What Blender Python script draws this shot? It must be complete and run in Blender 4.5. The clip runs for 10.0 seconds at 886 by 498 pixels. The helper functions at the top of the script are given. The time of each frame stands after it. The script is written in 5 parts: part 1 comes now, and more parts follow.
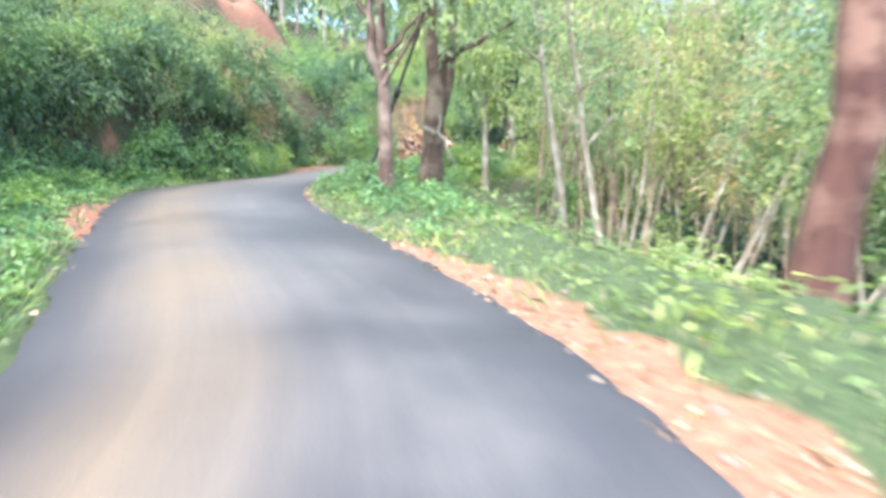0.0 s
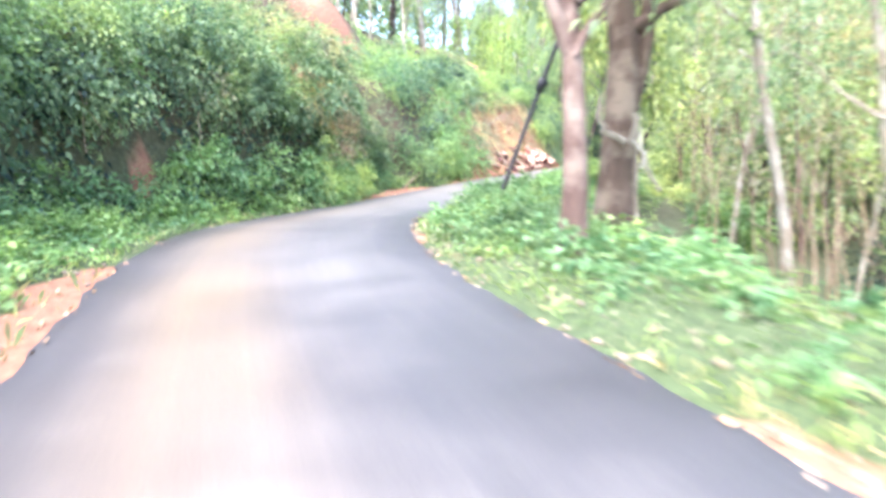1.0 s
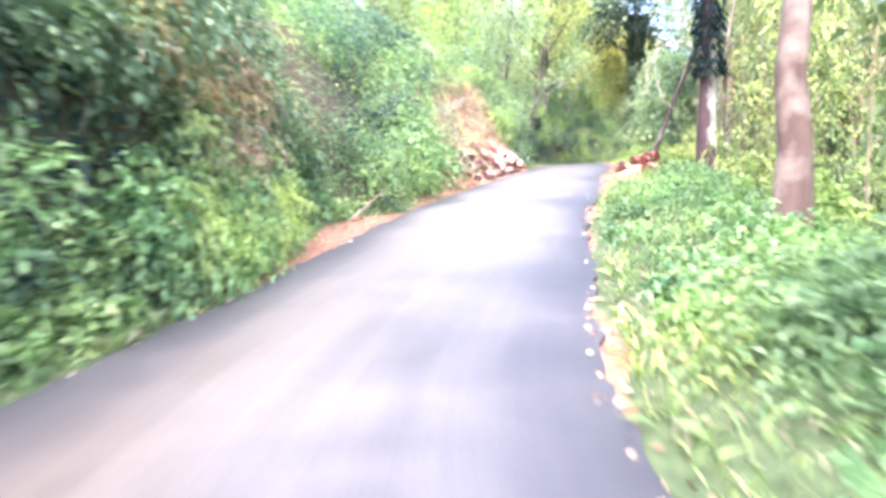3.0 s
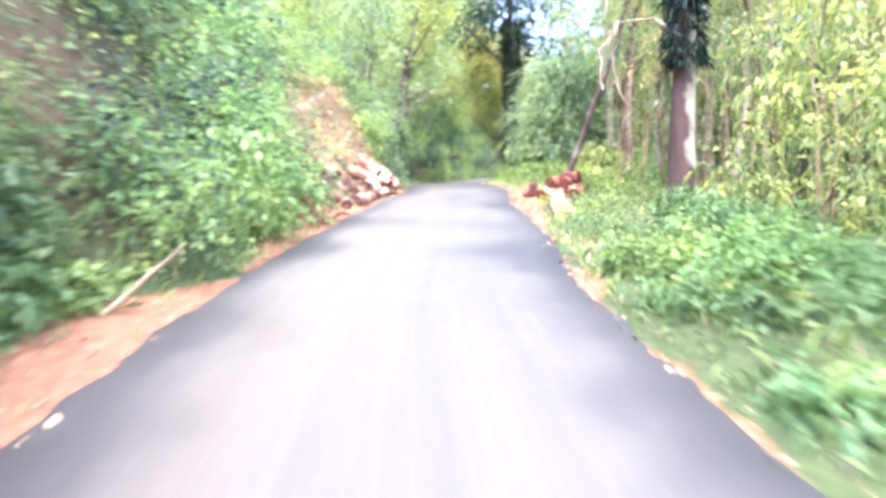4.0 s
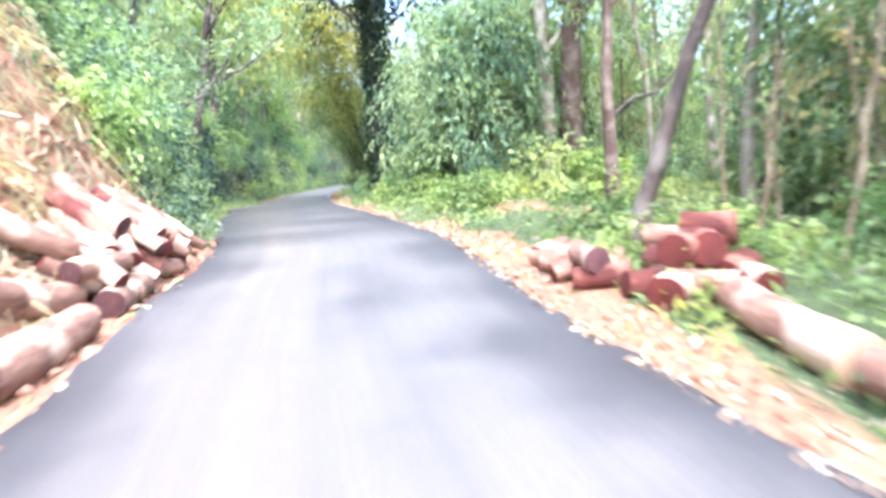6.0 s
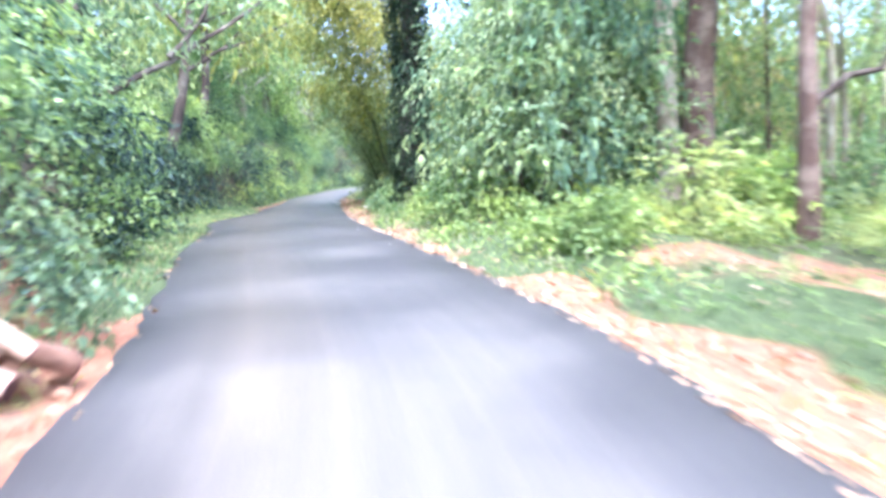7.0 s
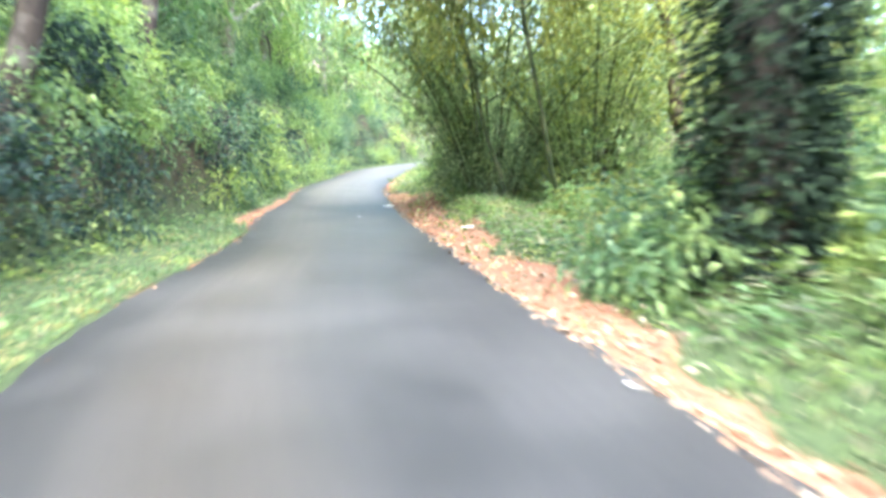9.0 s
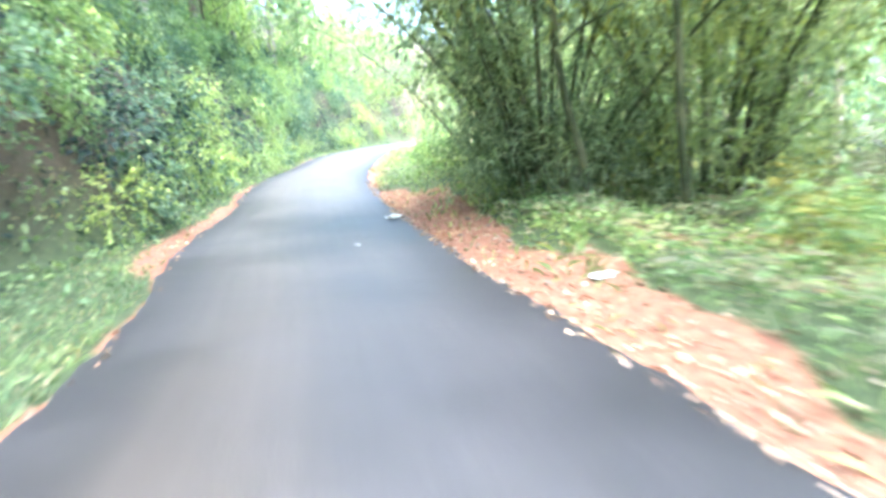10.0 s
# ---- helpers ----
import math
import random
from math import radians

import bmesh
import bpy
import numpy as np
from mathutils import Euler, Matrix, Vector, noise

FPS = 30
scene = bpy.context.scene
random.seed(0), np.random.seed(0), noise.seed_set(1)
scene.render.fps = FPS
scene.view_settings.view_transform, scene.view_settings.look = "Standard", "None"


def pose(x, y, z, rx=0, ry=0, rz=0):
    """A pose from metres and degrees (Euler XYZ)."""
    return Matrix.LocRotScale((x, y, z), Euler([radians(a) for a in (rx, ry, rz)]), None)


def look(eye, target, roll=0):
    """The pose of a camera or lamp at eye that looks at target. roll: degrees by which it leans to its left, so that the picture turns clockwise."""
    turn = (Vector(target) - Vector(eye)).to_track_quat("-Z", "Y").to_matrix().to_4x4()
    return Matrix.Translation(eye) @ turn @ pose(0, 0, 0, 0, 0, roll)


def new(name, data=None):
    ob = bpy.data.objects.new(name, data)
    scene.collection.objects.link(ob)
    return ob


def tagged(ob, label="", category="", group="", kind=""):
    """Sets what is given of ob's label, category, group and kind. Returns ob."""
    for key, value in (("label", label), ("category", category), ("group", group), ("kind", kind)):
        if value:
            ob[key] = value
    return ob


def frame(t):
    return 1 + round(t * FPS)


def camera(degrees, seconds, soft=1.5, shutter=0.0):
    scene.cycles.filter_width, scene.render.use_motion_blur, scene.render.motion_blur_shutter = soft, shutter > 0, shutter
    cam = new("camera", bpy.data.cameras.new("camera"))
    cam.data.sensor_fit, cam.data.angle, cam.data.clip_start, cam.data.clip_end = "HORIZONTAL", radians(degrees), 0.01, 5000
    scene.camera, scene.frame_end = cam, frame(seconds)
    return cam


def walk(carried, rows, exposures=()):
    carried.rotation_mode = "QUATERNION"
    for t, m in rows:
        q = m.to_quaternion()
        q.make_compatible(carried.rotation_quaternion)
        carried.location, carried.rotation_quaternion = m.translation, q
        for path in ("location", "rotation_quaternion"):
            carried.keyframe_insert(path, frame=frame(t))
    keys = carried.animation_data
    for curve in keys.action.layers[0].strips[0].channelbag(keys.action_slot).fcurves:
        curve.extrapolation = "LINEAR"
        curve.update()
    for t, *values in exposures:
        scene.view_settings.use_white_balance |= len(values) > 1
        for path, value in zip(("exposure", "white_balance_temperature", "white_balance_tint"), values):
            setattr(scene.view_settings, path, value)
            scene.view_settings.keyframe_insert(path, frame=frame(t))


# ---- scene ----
FOV = 70.00
cam = camera(FOV, 10.0, soft=3.3, shutter=0.6)
# seconds, eye, target, roll
PATH = [
    (0.0, (0.000, -0.000, 1.400), (-0.065, 4.960, 0.771), -0.02),
    (0.5, (-0.900, 2.690, 1.522), (-1.187, 7.644, 0.912), -1.43),
    (1.0, (-2.003, 5.325, 1.665), (-2.545, 10.268, 1.147), -1.01),
    (1.5, (-3.155, 7.966, 1.817), (-3.777, 12.905, 1.350), -0.98),
    (2.0, (-4.209, 10.502, 1.968), (-4.723, 15.451, 1.479), -2.08),
    (2.5, (-4.705, 12.856, 2.174), (-4.819, 17.827, 1.649), -2.20),
    (3.0, (-4.897, 15.228, 2.262), (-4.548, 20.184, 1.698), -1.70),
    (3.5, (-4.843, 17.929, 2.387), (-4.009, 22.827, 1.833), -1.09),
    (4.0, (-4.647, 21.183, 2.515), (-3.125, 25.922, 2.041), -1.07),
    (4.5, (-4.157, 24.089, 2.691), (-2.116, 28.629, 2.218), -1.95),
    (5.0, (-3.343, 27.050, 2.883), (-0.908, 31.388, 2.376), -3.10),
    (5.5, (-2.461, 29.841, 3.069), (0.183, 34.053, 2.554), -3.62),
    (6.0, (-1.533, 32.336, 3.264), (1.204, 36.489, 2.755), -3.36),
    (6.5, (-0.571, 34.795, 3.391), (2.178, 38.941, 2.887), -2.71),
    (7.0, (0.458, 37.545, 3.597), (3.182, 41.708, 3.104), -1.91),
    (7.5, (1.513, 40.879, 3.831), (4.220, 45.058, 3.372), -1.18),
    (8.0, (2.539, 44.046, 3.979), (5.189, 48.254, 3.459), -0.75),
    (8.5, (3.507, 47.182, 4.083), (6.160, 51.378, 3.487), -0.59),
    (9.0, (4.656, 50.233, 4.145), (7.368, 54.376, 3.450), -0.86),
    (9.5, (5.778, 53.210, 4.198), (8.636, 57.249, 3.476), -0.91),
    (10.0, (6.959, 56.178, 4.206), (9.920, 60.114, 3.347), -2.99),
]
EXPOSURES = [(0.0, 2.42, 6050, 10), (0.5, 2.82, 6050, 14), (1.0, 2.97, 6050, 18), (2.2, 3.25, 5750, 23), (3.5, 3.05, 6200, 25), (4.5, 3.0, 5950, 16), (5.5, 3.0, 5850, 17), (7.0, 3.05, 5450, 19), (7.5, 3.08, 5350, 21), (8.0, 3.18, 5300, 18), (8.5, 3.2, 5550, 11), (9.0, 3.3, 5950, 8), (9.5, 3.7, 5600, 9), (10.0, 3.65, 5600, 13)]
walk(cam, [(t, look(eye, target, roll)) for t, eye, target, roll in PATH], EXPOSURES)

# ---- light ----
world = bpy.data.worlds.new("sky")
scene.world = world
world.use_nodes = True
wn = world.node_tree
sky = wn.nodes.new("ShaderNodeTexSky")
sky.sky_type = "NISHITA"
sky.sun_disc = False
sky.sun_elevation = radians(62)
sky.sun_rotation = radians(-156)
sky.air_density, sky.dust_density, sky.ozone_density = 1.0, 3.0, 1.0
wn.nodes["Background"].inputs["Strength"].default_value = 0.15
wn.links.new(sky.outputs[0], wn.nodes["Background"].inputs["Color"])
sun = new("sun", bpy.data.lights.new("sun", "SUN"))
sun.data.energy = 1.5
sun.data.angle = radians(40)
sun.data.color = (1.0, 0.95, 0.86)
SUN_FROM = Vector((-0.19, -0.43, 0.88))
sun.matrix_world = look(SUN_FROM * 60, (0, 0, 0))

RNG = np.random.default_rng(7)


# ---- materials ----
def tree_of(name, rough=0.8):
    m = bpy.data.materials.new(name)
    m.use_nodes = True
    nt = m.node_tree
    b = nt.nodes["Principled BSDF"]
    b.inputs["Roughness"].default_value = rough
    return m, nt, b


def node(nt, kind, **values):
    n = nt.nodes.new(kind)
    for key, v in values.items():
        n.inputs[key].default_value = v
    return n


def ramp(nt, fac, stops):
    r = nt.nodes.new("ShaderNodeValToRGB")
    while len(r.color_ramp.elements) < len(stops):
        r.color_ramp.elements.new(0.5)
    for el, (p, c) in zip(r.color_ramp.elements, stops):
        el.position, el.color = p, (*c, 1)
    nt.links.new(fac, r.inputs[0])
    return r.outputs[0]


def noise_of(nt, scale, detail=4.0, rough=0.6, where="Object"):
    n = node(nt, "ShaderNodeTexNoise", Scale=scale, Detail=detail, Roughness=rough)
    nt.links.new(nt.nodes.new("ShaderNodeTexCoord").outputs[where], n.inputs["Vector"])
    return n.outputs["Fac"]


def mixed(nt, fac, a, b, how="MIX"):
    n = nt.nodes.new("ShaderNodeMix")
    n.data_type, n.blend_type = "RGBA", how
    for sock, v in ((n.inputs[0], fac), (n.inputs[6], a), (n.inputs[7], b)):
        if isinstance(v, (int, float)):
            sock.default_value = v
        elif isinstance(v, tuple):
            sock.default_value = (*v, 1)
        else:
            nt.links.new(v, sock)
    return n.outputs[2]


def bumped(nt, b, height, strength, distance):
    n = node(nt, "ShaderNodeBump", Strength=strength, Distance=distance)
    nt.links.new(height, n.inputs["Height"])
    nt.links.new(n.outputs[0], b.inputs["Normal"])


def leaf_material(name, dark, mid, light, pass_light=0.35, rough=0.6):
    m, nt, b = tree_of(name, rough)
    isl = nt.nodes.new("ShaderNodeNewGeometry").outputs["Random Per Island"]
    col = ramp(nt, isl, [(0.0, dark), (0.55, mid), (1.0, light)])
    obj = nt.nodes.new("ShaderNodeObjectInfo").outputs["Random"]
    tint = ramp(nt, obj, [(0.0, (0.72, 0.82, 0.8)), (0.5, (1.0, 1.0, 1.0)), (1.0, (1.25, 1.12, 0.8))])
    col = mixed(nt, 1.0, col, tint, "MULTIPLY")
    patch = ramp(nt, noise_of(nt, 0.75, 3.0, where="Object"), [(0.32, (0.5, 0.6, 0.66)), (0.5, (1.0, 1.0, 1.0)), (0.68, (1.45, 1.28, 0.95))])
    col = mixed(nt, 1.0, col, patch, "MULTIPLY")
    b.inputs["Specular IOR Level"].default_value = 0.05 if rough > 0.9 else 0.3
    hsv = node(nt, "ShaderNodeHueSaturation", Saturation=0.94)
    nt.links.new(col, hsv.inputs["Color"])
    col = hsv.outputs[0]
    nt.links.new(col, b.inputs["Base Color"])
    tr = nt.nodes.new("ShaderNodeBsdfTranslucent")
    nt.links.new(mixed(nt, 1.0, col, (1.2, 1.25, 0.85), "MULTIPLY"), tr.inputs[0])
    mx = nt.nodes.new("ShaderNodeMixShader")
    mx.inputs[0].default_value = pass_light
    nt.links.new(b.outputs[0], mx.inputs[1])
    nt.links.new(tr.outputs[0], mx.inputs[2])
    nt.links.new(mx.outputs[0], nt.nodes["Material Output"].inputs["Surface"])
    return m


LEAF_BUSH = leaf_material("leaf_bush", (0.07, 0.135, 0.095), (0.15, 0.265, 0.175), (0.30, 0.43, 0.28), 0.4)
# lime-green leaves; on some plants this colour also stands for sunlight
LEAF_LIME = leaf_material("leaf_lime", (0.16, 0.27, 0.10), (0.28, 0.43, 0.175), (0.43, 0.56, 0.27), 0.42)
# shade of hollows and gaps, put straight into the leaf colour
LEAF_SHADE = leaf_material("leaf_shade", (0.022, 0.045, 0.045), (0.042, 0.08, 0.072), (0.08, 0.14, 0.105), 0.2, 0.75)
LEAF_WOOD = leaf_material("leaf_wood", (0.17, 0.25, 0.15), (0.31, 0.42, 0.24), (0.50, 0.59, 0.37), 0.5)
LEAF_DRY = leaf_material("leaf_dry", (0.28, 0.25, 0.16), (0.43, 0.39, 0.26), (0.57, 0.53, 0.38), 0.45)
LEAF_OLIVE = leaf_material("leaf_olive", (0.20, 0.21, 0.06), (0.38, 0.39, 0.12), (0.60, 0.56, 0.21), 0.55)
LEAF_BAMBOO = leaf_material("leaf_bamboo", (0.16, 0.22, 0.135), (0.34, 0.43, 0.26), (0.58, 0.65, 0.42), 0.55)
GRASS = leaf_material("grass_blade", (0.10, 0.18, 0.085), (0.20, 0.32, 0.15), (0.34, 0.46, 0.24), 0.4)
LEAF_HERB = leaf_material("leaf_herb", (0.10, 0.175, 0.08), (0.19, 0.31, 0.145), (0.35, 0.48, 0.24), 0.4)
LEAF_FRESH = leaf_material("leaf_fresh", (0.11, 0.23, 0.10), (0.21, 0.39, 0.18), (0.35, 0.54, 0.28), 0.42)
# creeper greens with the trunk's shade mixed in; the first also colours dark ferns
LEAF_SHADED_IVY_FERN = leaf_material("leaf_shaded_ivy_fern", (0.010, 0.019, 0.023), (0.018, 0.034, 0.035), (0.032, 0.054, 0.049), 0.08, 0.95)
LEAF_SHADED_CREEPER = leaf_material("leaf_shaded_creeper", (0.012, 0.026, 0.02), (0.024, 0.05, 0.034), (0.048, 0.09, 0.056), 0.12, 0.9)
LITTER = leaf_material("leaf_litter", (0.24, 0.14, 0.085), (0.45, 0.28, 0.18), (0.66, 0.52, 0.39), 0.05, 0.8)


def bark_material(name, dark, light, blotch, scale=6.0, stretch=0.25, amount=0.5, flank=None):
    m, nt, b = tree_of(name, 0.9)
    tc = nt.nodes.new("ShaderNodeTexCoord")
    mp = nt.nodes.new("ShaderNodeMapping")
    mp.inputs["Scale"].default_value = (1, 1, stretch)
    nt.links.new(tc.outputs["Object"], mp.inputs["Vector"])
    n = node(nt, "ShaderNodeTexNoise", Scale=scale, Detail=6.0, Roughness=0.65)
    nt.links.new(mp.outputs[0], n.inputs["Vector"])
    n2 = node(nt, "ShaderNodeTexNoise", Scale=scale * 0.35, Detail=3.0)
    nt.links.new(tc.outputs["Object"], n2.inputs["Vector"])
    col = ramp(nt, n.outputs["Fac"], [(0.3, dark), (0.7, light)])
    patch = n2.outputs["Fac"]
    if flank:
        # lichen keeps to one side of the trunk
        dot = nt.nodes.new("ShaderNodeVectorMath")
        dot.operation = "DOT_PRODUCT"
        nt.links.new(tc.outputs["Object"], dot.inputs[0])
        dot.inputs[1].default_value = flank
        add = nt.nodes.new("ShaderNodeMath")
        nt.links.new(dot.outputs["Value"], add.inputs[0])
        nt.links.new(patch, add.inputs[1])
        patch = add.outputs[0]
    spot = ramp(nt, patch, [(0.52 - 0.1 * amount, (0, 0, 0)), (0.62, (1, 1, 1))])
    col = mixed(nt, spot, col, blotch)
    nt.links.new(col, b.inputs["Base Color"])
    bumped(nt, b, n.outputs["Fac"], 0.8, 0.03)
    return m


BARK_PALE = bark_material("bark_pale", (0.17, 0.14, 0.10), (0.36, 0.31, 0.24), (0.46, 0.42, 0.35))
BARK_PINK = bark_material("bark_pink", (0.07, 0.042, 0.035), (0.16, 0.105, 0.084), (0.26, 0.20, 0.165))
BARK_TAN = bark_material("bark_tan", (0.06, 0.038, 0.028), (0.15, 0.102, 0.074), (0.25, 0.195, 0.145))
DRY_STEM = bark_material("dry_stem", (0.20, 0.13, 0.085), (0.42, 0.31, 0.21), (0.52, 0.42, 0.31))
BARK_DARK = bark_material("bark_dark", (0.03, 0.024, 0.022), (0.09, 0.066, 0.055), (0.17, 0.15, 0.13))
BARK_RED = bark_material("bark_red", (0.06, 0.026, 0.022), (0.14, 0.066, 0.052), (0.24, 0.14, 0.105))
BARK_LICHEN = bark_material("bark_lichen", (0.036, 0.02, 0.023), (0.085, 0.05, 0.053), (0.36, 0.37, 0.32), 5.0, 0.4, 0.6, (1.0, -0.45, 0.0))
LOG_SIDE = bark_material("log_side", (0.10, 0.045, 0.033), (0.36, 0.215, 0.155), (0.52, 0.39, 0.30), 7.0, 0.35, 0.3)
LOG_RED = bark_material("log_red", (0.05, 0.013, 0.011), (0.15, 0.038, 0.028), (0.27, 0.12, 0.085), 7.0, 0.35)
POLE_BARK = bark_material("bark_bleached", (0.36, 0.34, 0.29), (0.58, 0.55, 0.49), (0.66, 0.63, 0.57))
CULM = bark_material("bamboo_culm", (0.05, 0.07, 0.035), (0.12, 0.15, 0.075), (0.20, 0.21, 0.12), 8.0, 0.2)


def cut_material(name, a, c):
    m, nt, b = tree_of(name, 0.85)
    tc = nt.nodes.new("ShaderNodeTexCoord")
    wv = node(nt, "ShaderNodeTexWave", Scale=22.0, Distortion=3.0, Detail=3.0)
    wv.wave_type, wv.rings_direction = "RINGS", "Z"
    nt.links.new(tc.outputs["Object"], wv.inputs["Vector"])
    col = ramp(nt, wv.outputs["Fac"], [(0.0, a), (1.0, c)])
    dirt = ramp(nt, noise_of(nt, 7.0), [(0.35, (0.55, 0.5, 0.5)), (0.7, (1, 1, 1))])
    nt.links.new(mixed(nt, 1.0, col, dirt, "MULTIPLY"), b.inputs["Base Color"])
    bumped(nt, b, wv.outputs["Fac"], 0.3, 0.004)
    return m


CUT_DARK = cut_material("cut_end_weathered", (0.07, 0.028, 0.034), (0.14, 0.06, 0.06))
CUT_RED = cut_material("cut_end_red", (0.10, 0.02, 0.018), (0.20, 0.04, 0.03))
CUT_PALE = cut_material("cut_end_pale", (0.55, 0.36, 0.22), (0.70, 0.52, 0.36))


def asphalt_material():
    m, nt, b = tree_of("asphalt", 0.5)
    # pale dusty wear, and on the far stretch glare painted in
    at = nt.nodes.new("ShaderNodeAttribute")
    at.attribute_name = "wear_glare"
    grain = noise_of(nt, 90.0, 3.0, 0.7)
    broad = noise_of(nt, 0.5, 4.0)
    lane = nt.nodes.new("ShaderNodeAttribute")
    lane.attribute_name = "lane"
    tracks = node(nt, "ShaderNodeTexNoise", Scale=1.0, Detail=5.0, Roughness=0.62)
    nt.links.new(lane.outputs["Vector"], tracks.inputs["Vector"])
    dust = nt.nodes.new("ShaderNodeMath")
    dust.operation = "MULTIPLY_ADD"
    nt.links.new(at.outputs["Fac"], dust.inputs[0])
    dust.inputs[1].default_value = 0.7
    nt.links.new(broad, dust.inputs[2])
    col = ramp(nt, dust.outputs[0], [(0.40, (0.030, 0.030, 0.034)), (0.75, (0.062, 0.061, 0.065)), (1.15, (0.118, 0.113, 0.110))])
    du = nt.nodes.new("ShaderNodeAttribute")
    du.attribute_name = "dust"
    col = mixed(nt, du.outputs["Fac"], col, (0.21, 0.15, 0.085))
    worn = ramp(nt, tracks.outputs["Fac"], [(0.25, (0.86, 0.87, 0.88)), (0.5, (1.0, 1.0, 1.0)), (0.75, (1.18, 1.17, 1.15))])
    col = mixed(nt, 1.0, col, worn, "MULTIPLY")
    speck = ramp(nt, grain, [(0.3, (0.7, 0.7, 0.7)), (0.7, (1.25, 1.25, 1.25))])
    nt.links.new(mixed(nt, 1.0, col, speck, "MULTIPLY"), b.inputs["Base Color"])
    nt.links.new(ramp(nt, broad, [(0.3, (0.48,) * 3), (0.7, (0.60,) * 3)]), b.inputs["Roughness"])
    b.inputs["Specular IOR Level"].default_value = 0.75
    bumped(nt, b, grain, 0.25, 0.006)
    return m


ASPHALT = asphalt_material()


def ground_material():
    m, nt, b = tree_of("earth_and_grass", 0.95)
    at = nt.nodes.new("ShaderNodeAttribute")
    at.attribute_name = "soil"
    broad, fine, crumb = noise_of(nt, 0.8, 5.0), noise_of(nt, 9.0, 6.0, 0.7), noise_of(nt, 40.0, 3.0)
    green = ramp(nt, fine, [(0.3, (0.035, 0.055, 0.024)), (0.55, (0.07, 0.105, 0.042)), (0.75, (0.12, 0.14, 0.065))])
    earth = ramp(nt, fine, [(0.25, (0.17, 0.075, 0.048)), (0.5, (0.30, 0.145, 0.09)), (0.8, (0.44, 0.27, 0.175))])
    edge = nt.nodes.new("ShaderNodeMath")
    edge.operation = "MULTIPLY_ADD"
    nt.links.new(broad, edge.inputs[0])
    edge.inputs[1].default_value = 0.5
    nt.links.new(at.outputs["Fac"], edge.inputs[2])
    mask = ramp(nt, edge.outputs[0], [(0.62, (0, 0, 0)), (0.80, (1, 1, 1))])
    # brown litter floor, darkened to paint the shadows in gaps between shrubs
    hu = nt.nodes.new("ShaderNodeAttribute")
    hu.attribute_name = "humus_shade"
    humus_shade = ramp(nt, fine, [(0.3, (0.045, 0.035, 0.022)), (0.55, (0.10, 0.08, 0.05)), (0.8, (0.17, 0.15, 0.09))])
    green = mixed(nt, hu.outputs["Fac"], green, humus_shade)
    nt.links.new(mixed(nt, mask, green, earth), b.inputs["Base Color"])
    bumped(nt, b, fine, 0.9, 0.05)
    return m


EARTH = ground_material()


def plain(name, colour, rough=0.7, scale=14.0, metal=0.0, spread=0.25):
    m, nt, b = tree_of(name, rough)
    lo, hi = tuple(v * (1 - spread) for v in colour), tuple(min(1, v * (1 + spread)) for v in colour)
    nt.links.new(ramp(nt, noise_of(nt, scale), [(0.3, lo), (0.7, hi)]), b.inputs["Base Color"])
    b.inputs["Metallic"].default_value = metal
    return m


POLE_IRON = plain("dark_iron", (0.05, 0.05, 0.055), 0.6, 20.0)
CLAMP_IRON = plain("black_clamp", (0.02, 0.02, 0.025), 0.5)
POST_WHITE = plain("faded_limewash", (0.62, 0.62, 0.58), 0.85)
STONE = plain("pale_stone", (0.24, 0.19, 0.155), 0.9)
CLOD = plain("earth_clod", (0.34, 0.20, 0.135), 0.95, 9.0, 0.0, 0.4)
PAPER = plain("pale_paper", (0.75, 0.74, 0.72), 0.8)


# ---- road line and land ----
def smooth_line(pts, step=0.25):
    p = np.array(pts, float)
    out = []
    for i in range(len(p) - 1):
        p0, p1, p2, p3 = p[max(i - 1, 0)], p[i], p[i + 1], p[min(i + 2, len(p) - 1)]
        n = max(2, int(np.linalg.norm(p2 - p1) / 0.1))
        u = np.linspace(0, 1, n, endpoint=False)[:, None]
        out.append(0.5 * (2 * p1 + (p2 - p0) * u + (2 * p0 - 5 * p1 + 4 * p2 - p3) * u**2 + (3 * p1 - p0 - 3 * p2 + p3) * u**3))
    q = np.concatenate(out + [p[-1:]])
    k = np.exp(-np.linspace(-2, 2, 31) ** 2)
    k /= k.sum()
    pad = np.concatenate([np.repeat(q[:1], 15, 0), q, np.repeat(q[-1:], 15, 0)])
    q[15:-15] = np.stack([np.convolve(pad[:, c], k, "valid") for c in range(2)], 1)[15:-15]
    s = np.r_[0, np.cumsum(np.linalg.norm(np.diff(q, axis=0), axis=1))]
    t = np.arange(0, s[-1], step)
    return np.stack([np.interp(t, s, q[:, c]) for c in range(2)], 1)


RIGHT_EDGE = smooth_line([(3, -30), (2.0, -6), (1.3, 1.5), (0.76, 4.36), (0.0, 6.55), (-1.47, 9.87), (-2.7, 12.6), (-3.55, 15.4), (-3.8, 18.2),
                          (-2.75, 22), (-1.5, 26.4), (-0.5, 28.9), (0.5, 31.6), (2.34, 36.8), (4.1, 40.9), (5.9, 47), (7.65, 52.5), (9.8, 57.8),
                          (12.85, 64.9), (15.1, 69.7), (17.5, 74), (20.5, 78.3), (24.5, 83.5), (32, 90), (60, 104), (140, 130)])
